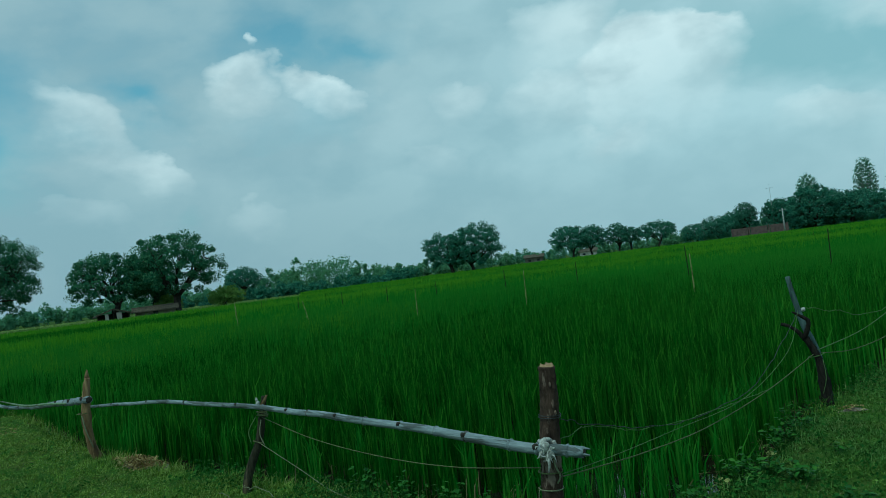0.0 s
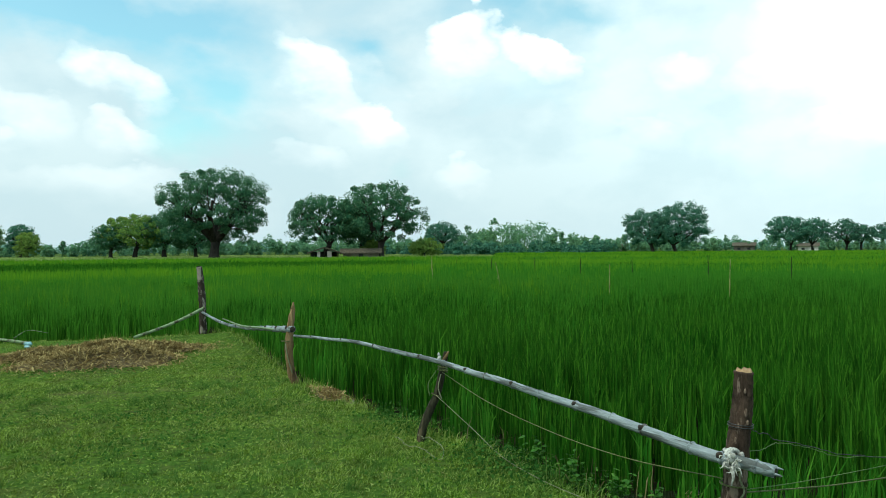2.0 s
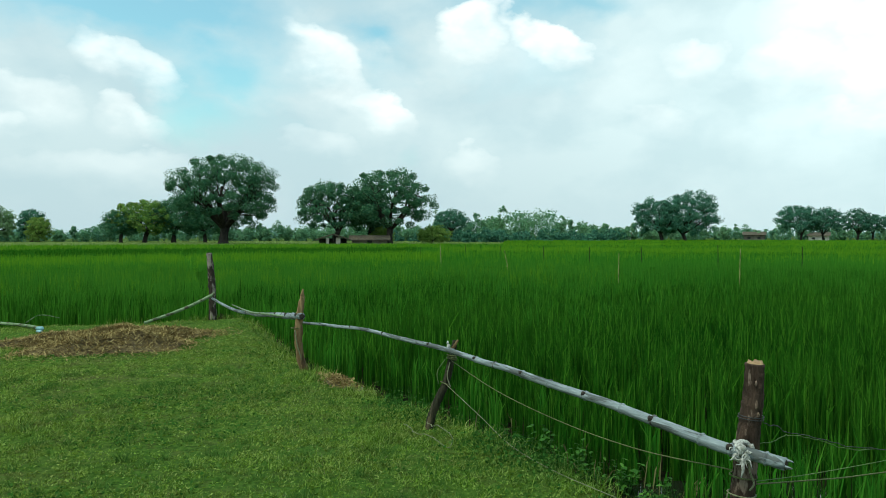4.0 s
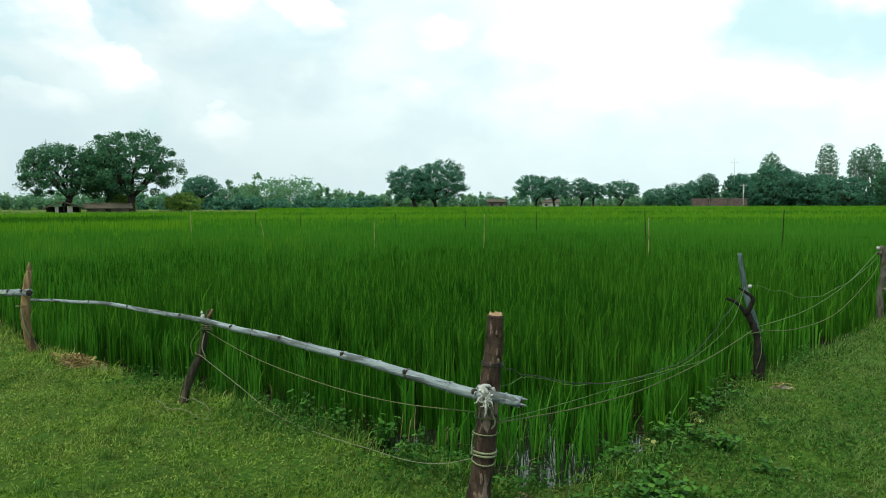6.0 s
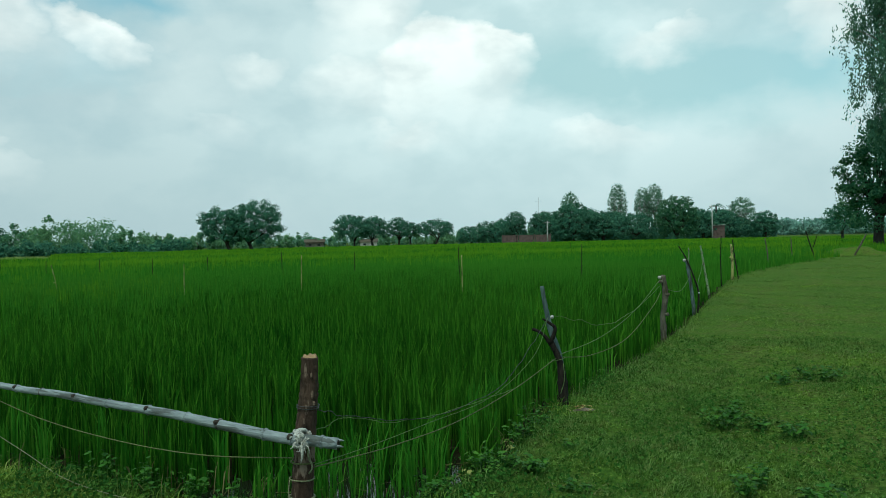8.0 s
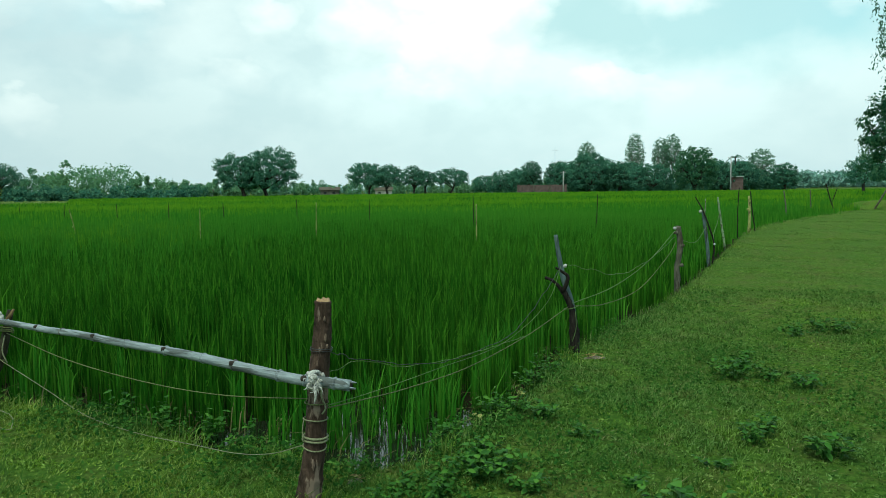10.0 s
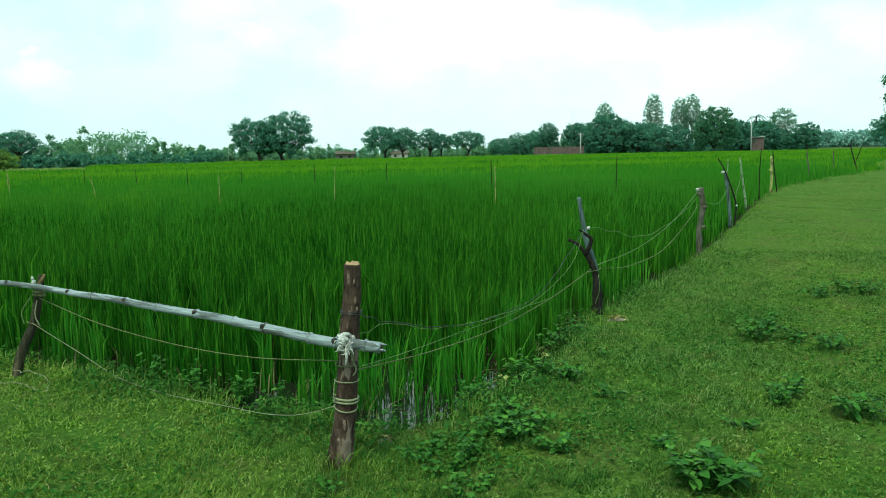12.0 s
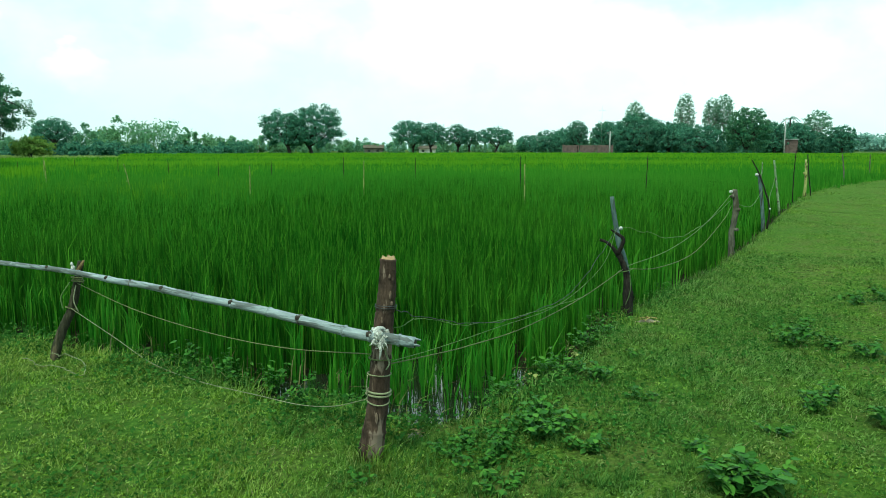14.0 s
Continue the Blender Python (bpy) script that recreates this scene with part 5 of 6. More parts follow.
for x, y, w, hh, mt, lab in ((-52.0, 228.0, 5.5, 1.7, MUD_WALL, "far low mud-walled house behind the trees"), (-35.5, 231.0, 5.0, 1.5, PLASTER, "far low plastered house behind the trees"),
                             (-100.0, 224.0, 6.0, 2.2, PLASTER, "far pale house in the tree line"), (-91.0, 226.0, 4.0, 1.7, PLASTER, "far low whitish house in the tree line")):
    y *= 0.97
    x *= 0.97
    house = thing("house", (x, y, -0.17), lab, "house", "far houses")
    house.rotation_euler = (0, 0, math.atan2(-x, y))
    for d in ((-w / 2, w / 2, -2, -1.8, -0.2, hh), (-w / 2, w / 2, 1.8, 2, -0.2, hh), (-w / 2, -w / 2 + 0.2, -1.79, 1.79, -0.2, hh), (w / 2 - 0.2, w / 2, -1.79, 1.79, -0.2, hh)):
        box_part("wall", d, mt, house)
    gable("roof", -w / 2 - 0.4, w / 2 + 0.4, -2.5, 2.5, hh + 0.1, 0.9, THATCH, house, "", 0.1)
    for k in (-0.25, 0.22):
        box_part("window", (w * k - 0.4, w * k + 0.4, -2.03, -1.98, hh * 0.35, hh * 0.72), SHADED_OPENING, house, "", 0)

for x, y, hh, arm in ((16.3, 183.0, 5.7, 0.0), (55.2, 180.0, 8.6, 0.8), (-1.2, 218.0, 5.4, 0.0)):
    pole = thing("power_pole", (x, y, -0.17), "tall slim grey concrete power pole", "pole", "power poles")
    tube_part("shaft", [(0, 0, -0.2), (0, 0, hh)], [0.17, 0.11], CONCRETE, pole, sides=8)
    box_part("crossarm", (-0.7, 0.7, -0.05, 0.05, hh - 0.5, hh - 0.4), CONCRETE, pole, "", 0.01)
    for k in (-0.6, 0.6):
        tube_part("insulator", [(k, 0, hh - 0.4), (k, 0, hh - 0.2)], [0.05, 0.04], PLASTER, pole, sides=6)
mast = thing("antenna_mast", (15.8, 203.0, -0.17), "thin metal antenna mast among the trees", "mast")
tube_part("shaft", [(0, 0, -0.2), (0, 0, 12.6)], [0.07, 0.04], CONCRETE, mast, sides=6)
tube_part("crossbar", [(-0.9, 0, 11.6), (0.9, 0, 11.6)], [0.03, 0.03], CONCRETE, mast, sides=5)


# ================= fence =================
def ring_part(name, centre, axis, radius, thick, mat, parent, label="", wobble=0.0, turns=1, rise=0.0, seed=0):
    """A loop of cord round a post."""
    rng = np.random.default_rng(seed)
    ax = Vector(axis).normalized()
    u = ax.orthogonal().normalized()
    v = ax.cross(u)
    pts = []
    n = 18 * turns
    for i in range(n + 1):
        a = i / 18 * 2 * math.pi
        k = radius * (1 + wobble * math.sin(2 * a + seed))
        pts.append(Vector(centre) + u * (k * math.cos(a)) + v * (k * math.sin(a)) + ax * (rise * (i / n - 0.5) + wobble * 0.15 * radius * math.sin(3 * a + seed)))
    h = Heap()
    h.tube(np.array(pts), thick, sides=6, rough=0.06, seed=seed)
    return part(name, h.mesh(name), mat, parent, label)


def knob(name, centre, size, mat, parent, label="", seed=0, stretch=(1, 1, 1)):
    """A lumpy knot of cord or wood."""
    bm = bmesh.new()
    bmesh.ops.create_icosphere(bm, subdivisions=2, radius=size)
    for v in bm.verts:
        k = 1 + 0.32 * noise.noise(v.co * (1.9 / size) + Vector((seed * 3.1, 0, 0)))
        v.co = Vector((v.co.x * k * stretch[0], v.co.y * k * stretch[1], v.co.z * k * stretch[2])) + Vector(centre)
    return part(name, bm, mat, parent, label)


def wooden_post(name, points, radii, mat, label, group="fence posts", sides=14, rough=0.05, seed=0, cut=None, rings=22, ragged=0.25, knots=0.0):
    """A round post cut from a branch; cut: the fresh wood of its top."""
    base = Vector(points[0])
    post = thing(name, base, label, "fence post", group)
    pts = along([np.array(p) - np.array(points[0]) for p in points], rings)
    pts[0][2] -= 0.12
    rad = np.interp(np.linspace(0, 1, rings), np.linspace(0, 1, len(radii)), radii)
    rng = np.random.default_rng(seed)
    rad = rad * (1 + 0.05 * np.sin(np.linspace(0, 9, rings) + seed) + rng.normal(0, 0.02, rings))
    h = Heap()
    h.tube(pts, rad, sides=sides, rough=rough, seed=seed)
    me = h.mesh("shaft")
    if knots:
        for vert in me.vertices:
            c = vert.co
            k = knots * (noise.fractal(Vector((c.x * 28, c.y * 28, c.z * 9)), 0.8, 2.2, 4) + 0.9 * noise.noise(Vector((c.x * 60, c.y * 60, c.z * 14))))
            out = Vector((c.x - float(np.interp(c.z, pts[:, 2], pts[:, 0])), c.y - float(np.interp(c.z, pts[:, 2], pts[:, 1])), 0))
            if out.length > 1e-4:
                vert.co += out.normalized() * k
    part("shaft", me, mat, post)
    if cut:
        bm = bmesh.new()
        top, r = pts[-1], rad[-1]
        low, high = [], []
        for i in range(14):
            a = i / 14 * 2 * math.pi
            low.append(bm.verts.new((top[0] + 1.03 * r * math.cos(a), top[1] + 1.03 * r * math.sin(a), top[2] - 0.012)))
            k = 0.62 + 0.2 * rng.random()
            high.append(bm.verts.new((top[0] + k * r * math.cos(a), top[1] + k * r * math.sin(a), top[2] + ragged * r * rng.uniform(0.2, 1.6))))
        mid = bm.verts.new((top[0], top[1], top[2] + 0.25 * ragged * r))
        for i in range(14):
            j = (i + 1) % 14
            bm.faces.new((low[i], low[j], high[j], high[i])), bm.faces.new((high[i], high[j], mid))
        part("cut_top", bm, cut, post, "pale ragged axe-cut end" if cut is CUT_WOOD else "weathered ragged cut end")
    return post


def bamboo_rail(points, r0, r1, mat, label, nodes, seed=0, hollow=True, name="bamboo_rail", node_mat=None, stubs=True):
    """A bamboo culm with its node rings, branch stubs and a dark disc as its open cut end."""
    rail = thing(name, points[0], label, "fence rail", "fence rails")
    n = 60
    pts = along([np.array(p) - np.array(points[0]) for p in points], n)
    rad = np.linspace(r0, r1, n)
    h = Heap()
    bend = np.random.default_rng(seed + 40)
    for axis in (1, 2):
        kink = np.interp(np.arange(n), np.linspace(0, n - 1, nodes + 1), bend.normal(0, 0.16 * r0, nodes + 1))
        pts[1:, axis] += kink[1:]
    h.tube(pts, rad, sides=12, rough=0.02, seed=seed)
    part("culm", h.mesh("culm"), mat, rail)
    rng = np.random.default_rng(seed)
    for k in range(nodes):
        f = (k + 0.6 + rng.uniform(-0.12, 0.12)) / nodes * (n - 2)
        i = int(f)
        c = pts[i] + (pts[i + 1] - pts[i]) * (f - i)
        d = pts[i + 1] - pts[i]
        d = d / np.linalg.norm(d)
        hh = Heap()
        s = rad[i]
        hh.tube([c - d * s * 0.32, c - d * s * 0.14, c, c + d * s * 0.2, c + d * s * 0.36], s * np.array([1.02, 1.13, 1.22, 1.08, 1.02]), sides=12, rough=0.02, seed=k)
        ring = part("node_ring", hh.mesh("node_ring"), BAMBOO_NODE if k % 5 == 3 else mat, rail)
        if stubs and k % 2 == seed % 2:
            side = np.cross(d, (0, 0, 1))
            side /= np.linalg.norm(side)
            out = side if side[1] < 0 else -side
            e = c + out * s * 0.78 + np.array([0, 0, 0.55 * s])
            knob("branch_scar", e, s * 0.62, node_mat or SHADE_OR_SCAR, ring, "dark scar of a cut side shoot", k, (1.1, 0.7, 1.0))
    if hollow:
        d = pts[0] - pts[1]
        d /= np.linalg.norm(d)
        # flat disc over the end, coloured as the shade inside the culm
        hh = Heap()
        hh.tube([pts[0] + d * 0.001, pts[0] + d * 0.003], [r0 * 0.86, r0 * 0.8], sides=10, rough=0.08, seed=4)
        part("hollow_shade_disc", hh.mesh("hollow_shade_disc"), SHADE_OR_SCAR, rail, "dark disc for the shaded hollow of the culm")
    return rail


def wire(points, radius, mat, label, n=40, name="fence_wire", jitter=0.0, seed=0, category="wire"):
    ob = thing(name, points[0], label, category, "fence wires")
    pts = along([np.array(p) - np.array(points[0]) for p in points], n)
    if jitter:
        rng = np.random.default_rng(seed)
        k = np.convolve(rng.normal(0, jitter, n + 4), np.ones(5) / 5, "valid")[:n]
        k2 = np.convolve(rng.normal(0, jitter, n + 4), np.ones(5) / 5, "valid")[:n]
        pts[1:-1, 2] += k[1:-1]
        pts[1:-1, 0] += k2[1:-1]
    h = Heap()
    h.tube(pts, radius, sides=6)
    part("strand", h.mesh("strand"), mat, ob)
    return ob


# corner post with its lashings
corner = wooden_post("fence_post", [(-0.40, 4.10, 0.0), (-0.362, 4.115, 0.29), (-0.342, 4.12, 0.56), (-0.32, 4.125, 0.77), (-0.312, 4.13, 0.935)],
                     [0.060, 0.048, 0.044, 0.042, 0.039], POST_BARK, "thick round corner post of brown bark with a pale cut top", sides=36, rough=0.015, seed=3, cut=CUT_WOOD, rings=90, ragged=0.32, knots=0.0032)
o = Vector((-0.40, 4.10, 0.0))
AX = (0.09, 0.03, 1)
ring_part("black_tie", Vector((-0.325, 4.124, 0.715)) - o, (0.12, 0.05, 1), 0.049, 0.0022, BLACK_WIRE, corner, "twisted black wire loop", 0.05, 2, 0.02, 1)
ring_part("rope_loop", Vector((-0.352, 4.118, 0.47)) - o, AX, 0.051, 0.0035, ROPE, corner, "", 0.04, 1, 0.01, 2)
ring_part("rope_loop", Vector((-0.358, 4.116, 0.395)) - o, AX, 0.052, 0.0036, PALE_ROPE, corner, "", 0.05, 1, 0.01, 3)
ring_part("rope_loop", Vector((-0.362, 4.115, 0.305)) - o, AX, 0.055, 0.0055, PALE_ROPE, corner, "thick pale rope loop", 0.06, 2, 0.03, 4)
ring_part("rope_loop", Vector((-0.366, 4.114, 0.265)) - o, (0.2, -0.1, 1), 0.055, 0.0036, PALE_ROPE, corner, "", 0.05, 1, 0.02, 5)
tube_part("rope_tail", [Vector((-0.318, 4.078, 0.55)) - o, Vector((-0.316, 4.070, 0.51)) - o, Vector((-0.30, 4.075, 0.46)) - o, Vector((-0.315, 4.068, 0.43)) - o], 0.0042, PALE_ROPE, corner, sides=6, n=14)
tube_part("rope_tail", [Vector((-0.402, 4.072, 0.40)) - o, Vector((-0.408, 4.072, 0.35)) - o, Vector((-0.405, 4.07, 0.30)) - o], 0.003, PALE_ROPE, corner, sides=6, n=10)
for k, (turn, z, size, tall) in enumerate(((-58, 0.775, 0.009, 2.0), (-44, 0.735, 0.008, 1.3), (-66, 0.86, 0.007, 1.8), (-92, 0.66, 0.006, 2.6), (-75, 0.20, 0.009, 3.0))):
    f = z / 0.935
    cx, cy = float(np.interp(z, (0, 0.29, 0.56, 0.77, 0.935), (-0.40, -0.362, -0.342, -0.32, -0.312))), float(np.interp(z, (0, 0.29, 0.935), (4.10, 4.115, 4.13)))
    rr = 0.058 - 0.016 * f
    a = radians(turn)
    knob("bark_scar", Vector((cx + rr * math.cos(a), cy + rr * math.sin(a), z)) - o, size, PEELED, corner, "peeled patch of paler wood", k, (0.8, 0.4, tall))

# the long grey rail and its rag lashing
long_rail = bamboo_rail([(-0.165, 3.985, 0.585), (-0.44, 4.045, 0.60), (-0.91, 4.32, 0.612), (-1.46, 4.63, 0.622), (-2.09, 5.0, 0.615), (-2.72, 5.38, 0.605), (-3.5, 5.73, 0.60), (-4.25, 6.07, 0.58), (-5.0, 6.38, 0.54), (-5.62, 6.63, 0.50)],
            0.0252, 0.0135, BAMBOO, "long weathered grey bamboo rail lashed to the posts", 19, seed=1)
for k, (dz, dy) in enumerate(((0.016, 0.0), (-0.014, 0.008), (-0.005, -0.018))):
    tube_part("splinter", [(-0.01, 0.004 + dy, dz), (0.016, -0.003 + dy, dz), (0.030 - 0.006 * k, -0.008 + dy, dz * 0.9)], [0.007, 0.005, 0.001], BAMBOO, long_rail, "broken lip of the culm", n=6, sides=5)
rag = thing("rag_lashing", (-0.33, 4.03, 0.595), "knotted dirty white rag lashing", "lashing")
for k, (dx, dy, dz, rr) in enumerate(((0.0, -0.050, 0.015, 0.017), (0.025, -0.045, -0.012, 0.015), (-0.02, -0.045, -0.015, 0.013), (0.012, -0.055, 0.03, 0.011))):
    knob("knot", (dx, dy, dz), rr, RAG, rag, "", k + 3, (1.0, 0.8, 1.2))
ring_part("band", (0.0, -0.002, 0.0), (0.85, -0.5, 0.1), 0.037, 0.009, RAG, rag, "", 0.08, 2, 0.03, 7)
ring_part("band", (0.01, 0.03, 0.0), (0.5, 0.2, 0.9), 0.058, 0.007, RAG, rag, "", 0.06, 1, 0.0, 8)
fray = np.random.default_rng(31)
for k in range(14):
    a = np.array([fray.uniform(-0.03, 0.035), -0.052, fray.uniform(-0.02, 0.03)])
    b = a + np.array([fray.normal(0, 0.018), -0.012, fray.uniform(-0.02, 0.022)])
    tube_part("frayed_strand", [a, b, b + np.array([fray.normal(0, 0.012), -0.004, fray.uniform(-0.028, 0.006)])], [0.0034, 0.0028, 0.0012], RAG, rag, sides=5, n=7)
tube_part("loose_end", [(0.012, -0.06, -0.01), (0.016, -0.07, -0.05), (0.008, -0.066, -0.085)], [0.009, 0.006, 0.002], RAG, rag, sides=6, n=8)

# leaning dark post
leaner = wooden_post("fence_post", [(-2.95, 5.42, 0.0), (-2.925, 5.435, 0.11), (-2.885, 5.465, 0.23), (-2.845, 5.495, 0.34), (-2.815, 5.515, 0.49), (-2.785, 5.535, 0.66)],
                     [0.030, 0.028, 0.031, 0.028, 0.026, 0.017], MOSSY_BARK, "crooked dark leaning post with a rope lashing", seed=6, rough=0.03, sides=22, rings=60, knots=0.003)
o = Vector((-2.95, 5.42, 0.0))
tube_part("fork_prong", [Vector((-2.80, 5.50, 0.58)) - o, Vector((-2.765, 5.50, 0.63)) - o, Vector((-2.745, 5.51, 0.67)) - o], [0.014, 0.012, 0.007], PALE_WOOD, leaner, "", n=8)
for k, z in enumerate((0.53, 0.545, 0.52)):
    ring_part("rope_loop", Vector((-2.808, 5.518, z)) - o, (0.2, 0.1, 1), 0.033 + 0.002 * k, 0.0045, ROPE, leaner, "", 0.06, 1, 0.02, k)
ring_part("rope_loop", Vector((-2.85, 5.49, 0.335)) - o, (0.3, 0.2, 1), 0.035, 0.004, ROPE, leaner, "", 0.05, 1, 0.01, 9)
tube_part("rope_tail", [Vector((-2.84, 5.48, 0.52)) - o, Vector((-2.90, 5.46, 0.42)) - o, Vector((-2.885, 5.455, 0.33)) - o], 0.004, GREEN_ROPE, leaner, sides=6, n=10)
tube_part("rope_tail", [Vector((-2.79, 5.47, 0.50)) - o, Vector((-2.80, 5.45, 0.40)) - o, Vector((-2.77, 5.45, 0.32)) - o], 0.004, PALE_ROPE, leaner, sides=6, n=10)
small_rag = thing("rag_lashing", (-2.775, 5.44, 0.605), "small dirty white rag knot on a rail", "lashing")
for k, (dx, dz, rr) in enumerate(((0, 0.02, 0.018), (0.018, -0.01, 0.015), (-0.006, 0.05, 0.012))):
    knob("knot", (dx, -0.01, dz), rr, RAG, small_rag, "", k + 11, (0.8, 0.8, 1.3))

# split pale post and the dark round one at the end of the rail
split = wooden_post("fence_post", [(-5.46, 6.52, 0.0), (-5.495, 6.485, 0.14), (-5.51, 6.47, 0.38), (-5.495, 6.48, 0.62), (-5.475, 6.50, 0.80)],
                    [0.046, 0.038, 0.043, 0.034, 0.026], PALE_WOOD, "split pale brown wooden post with a pointed top", seed=8, rough=0.06, sides=18, rings=50, knots=0.006)
o = Vector((-5.45, 6.52, 0.0))
tube_part("point", [Vector((-5.475, 6.50, 0.79)) - o, Vector((-5.465, 6.505, 0.88)) - o], [0.027, 0.006], PALE_WOOD, split, sides=7, rough=0.1)
ring_part("rope_loop", Vector((-5.52, 6.465, 0.46)) - o, (0, 0, 1), 0.058, 0.005, ROPE, split, "", 0.05, 1, 0.01, 2)
tube_part("rope_tail", [Vector((-5.50, 6.42, 0.44)) - o, Vector((-5.47, 6.42, 0.30)) - o, Vector((-5.44, 6.46, 0.12)) - o], 0.006, PALE_ROPE, split, sides=6, n=10)
wooden_post("fence_post", [(-10.47, 9.06, 0.0), (-10.48, 9.06, 0.5), (-10.50, 9.05, 0.85), (-10.53, 9.04, 1.15)], [0.066, 0.06, 0.055, 0.05], POST_DARK,
            "tall brown bark post at the turn of the fence", seed=9, rough=0.05, cut=DARK_BARK, sides=18, rings=50, knots=0.006)
bamboo_rail([(-5.38, 6.40, 0.60), (-6.0, 6.76, 0.535), (-6.75, 7.2, 0.46), (-7.96, 7.86, 0.34), (-9.3, 8.55, 0.28), (-10.38, 8.98, 0.36)], 0.036, 0.019, BAMBOO,
            "thick sagging grey bamboo rail with an open end", 13, seed=2)
bamboo_rail([(-10.22, 8.93, 0.46), (-10.36, 8.62, 0.30), (-10.50, 8.28, 0.15), (-10.66, 7.86, 0.02)], 0.027, 0.024, BAMBOO_GREEN, "greenish bamboo pole sloping down to the ground", 5, seed=3, stubs=False)
twig = thing("twig", (-9.15, 8.45, 0.36), "thin pale twig lying along a bamboo rail", "twig")
tube_part("stem", [(0, 0, 0), (1.35, -0.75, 0.03), (2.4, -1.35, 0.12), (3.5, -1.85, 0.18)], [0.008, 0.014, 0.014, 0.01], BAMBOO_GREEN, twig, n=20, sides=6)

# forked dark post on the other side of the corner
fork = wooden_post("fence_post", [(1.14, 7.29, 0.0), (1.13, 7.30, 0.18), (1.12, 7.30, 0.32), (1.09, 7.30, 0.43), (1.04, 7.30, 0.54)], [0.043, 0.037, 0.029, 0.025, 0.024], DARK_BARK,
                   "forked crooked dark post with a grey stick tied to it", seed=12, rough=0.05, sides=20, rings=60, knots=0.006)
o = Vector((1.14, 7.29, 0.0))
tube_part("fork_prong", [Vector(p) - o for p in ((1.035, 7.29, 0.53), (1.07, 7.27, 0.62), (1.073, 7.27, 0.67), (1.03, 7.28, 0.705), (0.97, 7.28, 0.745))], [0.020, 0.015, 0.015, 0.012, 0.007], DARK_BARK, fork, "", n=20, rough=0.07)
tube_part("fork_prong", [Vector(p) - o for p in ((1.045, 7.30, 0.51), (0.99, 7.28, 0.59), (0.935, 7.28, 0.635), (0.88, 7.29, 0.655))], [0.020, 0.014, 0.012, 0.013], DARK_BARK, fork, "", n=16, rough=0.07)
tube_part("tied_stick", [Vector(p) - o for p in ((1.165, 7.37, 0.05), (1.15, 7.37, 0.2), (1.11, 7.37, 0.44), (1.05, 7.37, 0.62), (1.02, 7.375, 0.77), (1.0, 7.38, 0.88), (0.98, 7.38, 1.02))], [0.027, 0.026, 0.025, 0.024, 0.021, 0.020, 0.017], ASH_BARK, fork, "pale bluish-grey stick", n=30, rough=0.06)
knob("knot", Vector((1.055, 7.30, 0.755)) - o, 0.018, RAG, fork, "white rag knot", 2, (1, 1, 0.9))
ring_part("rope_loop", Vector((1.105, 7.32, 0.385)) - o, (-0.2, 0, 1), 0.056, 0.0034, GREEN_ROPE, fork, "", 0.05, 1, 0.01, 3)
tube_part("rope_tail", [Vector(p) - o for p in ((1.14, 7.255, 0.36), (1.145, 7.245, 0.22), (1.11, 7.24, 0.10))], 0.0028, GREEN_ROPE, fork, sides=5, n=10)

stout = wooden_post("fence_post", [(2.94, 11.18, 0.0), (2.93, 11.2, 0.3), (2.97, 11.2, 0.6), (2.945, 11.22, 0.88)], [0.040, 0.035, 0.037, 0.034], GREY_BARK, "stout short grey-brown post with knots", seed=14, rough=0.05, cut=GREY_BARK, sides=18, rings=40, knots=0.007)
o = Vector((2.94, 11.18, 0.0))
for k, (dx, dz) in enumerate(((0.05, 0.62), (-0.042, 0.8), (0.038, 0.35))):
    knob("branch_stub", Vector((2.945 + dx, 11.17, dz)) - o, 0.027, GREY_BARK, stout, "", k, (1.3, 0.8, 0.9))
knob("knot", Vector((2.89, 11.17, 0.86)) - o, 0.024, RAG, stout, "white rag knot", 5)

pair = wooden_post("fence_post", [(4.33, 14.66, 0.0), (4.29, 14.68, 0.43), (4.23, 14.69, 0.87), (4.20, 14.70, 0.97)], [0.034, 0.031, 0.028, 0.021], ASH_BARK, "pale bluish-grey post with a dark stick tied across it", seed=15, rough=0.05, sides=16, rings=30, knots=0.006)
o = Vector((4.33, 14.66, 0.0))
tube_part("tied_stick", [Vector(p) - o for p in ((4.38, 14.62, 0.0), (4.40, 14.61, 0.36), (4.32, 14.63, 0.67), (4.20, 14.65, 0.99), (4.08, 14.70, 1.23))], [0.016, 0.014, 0.013, 0.012, 0.009], DARK_BARK, pair, "dark crooked stick", n=24, rough=0.06)
tube_part("twig_end", [Vector(p) - o for p in ((4.23, 14.66, 0.9), (4.25, 14.66, 1.05), (4.245, 14.66, 1.2))], [0.012, 0.010, 0.007], BAMBOO_GREEN, pair, "thin pale twig", n=8)
knob("knot", Vector((4.16, 14.64, 0.97)) - o, 0.03, RAG, pair, "white rag knot", 6)
knob("knot", Vector((4.40, 14.58, 0.37)) - o, 0.018, RAG, pair, "white rag knot", 7)

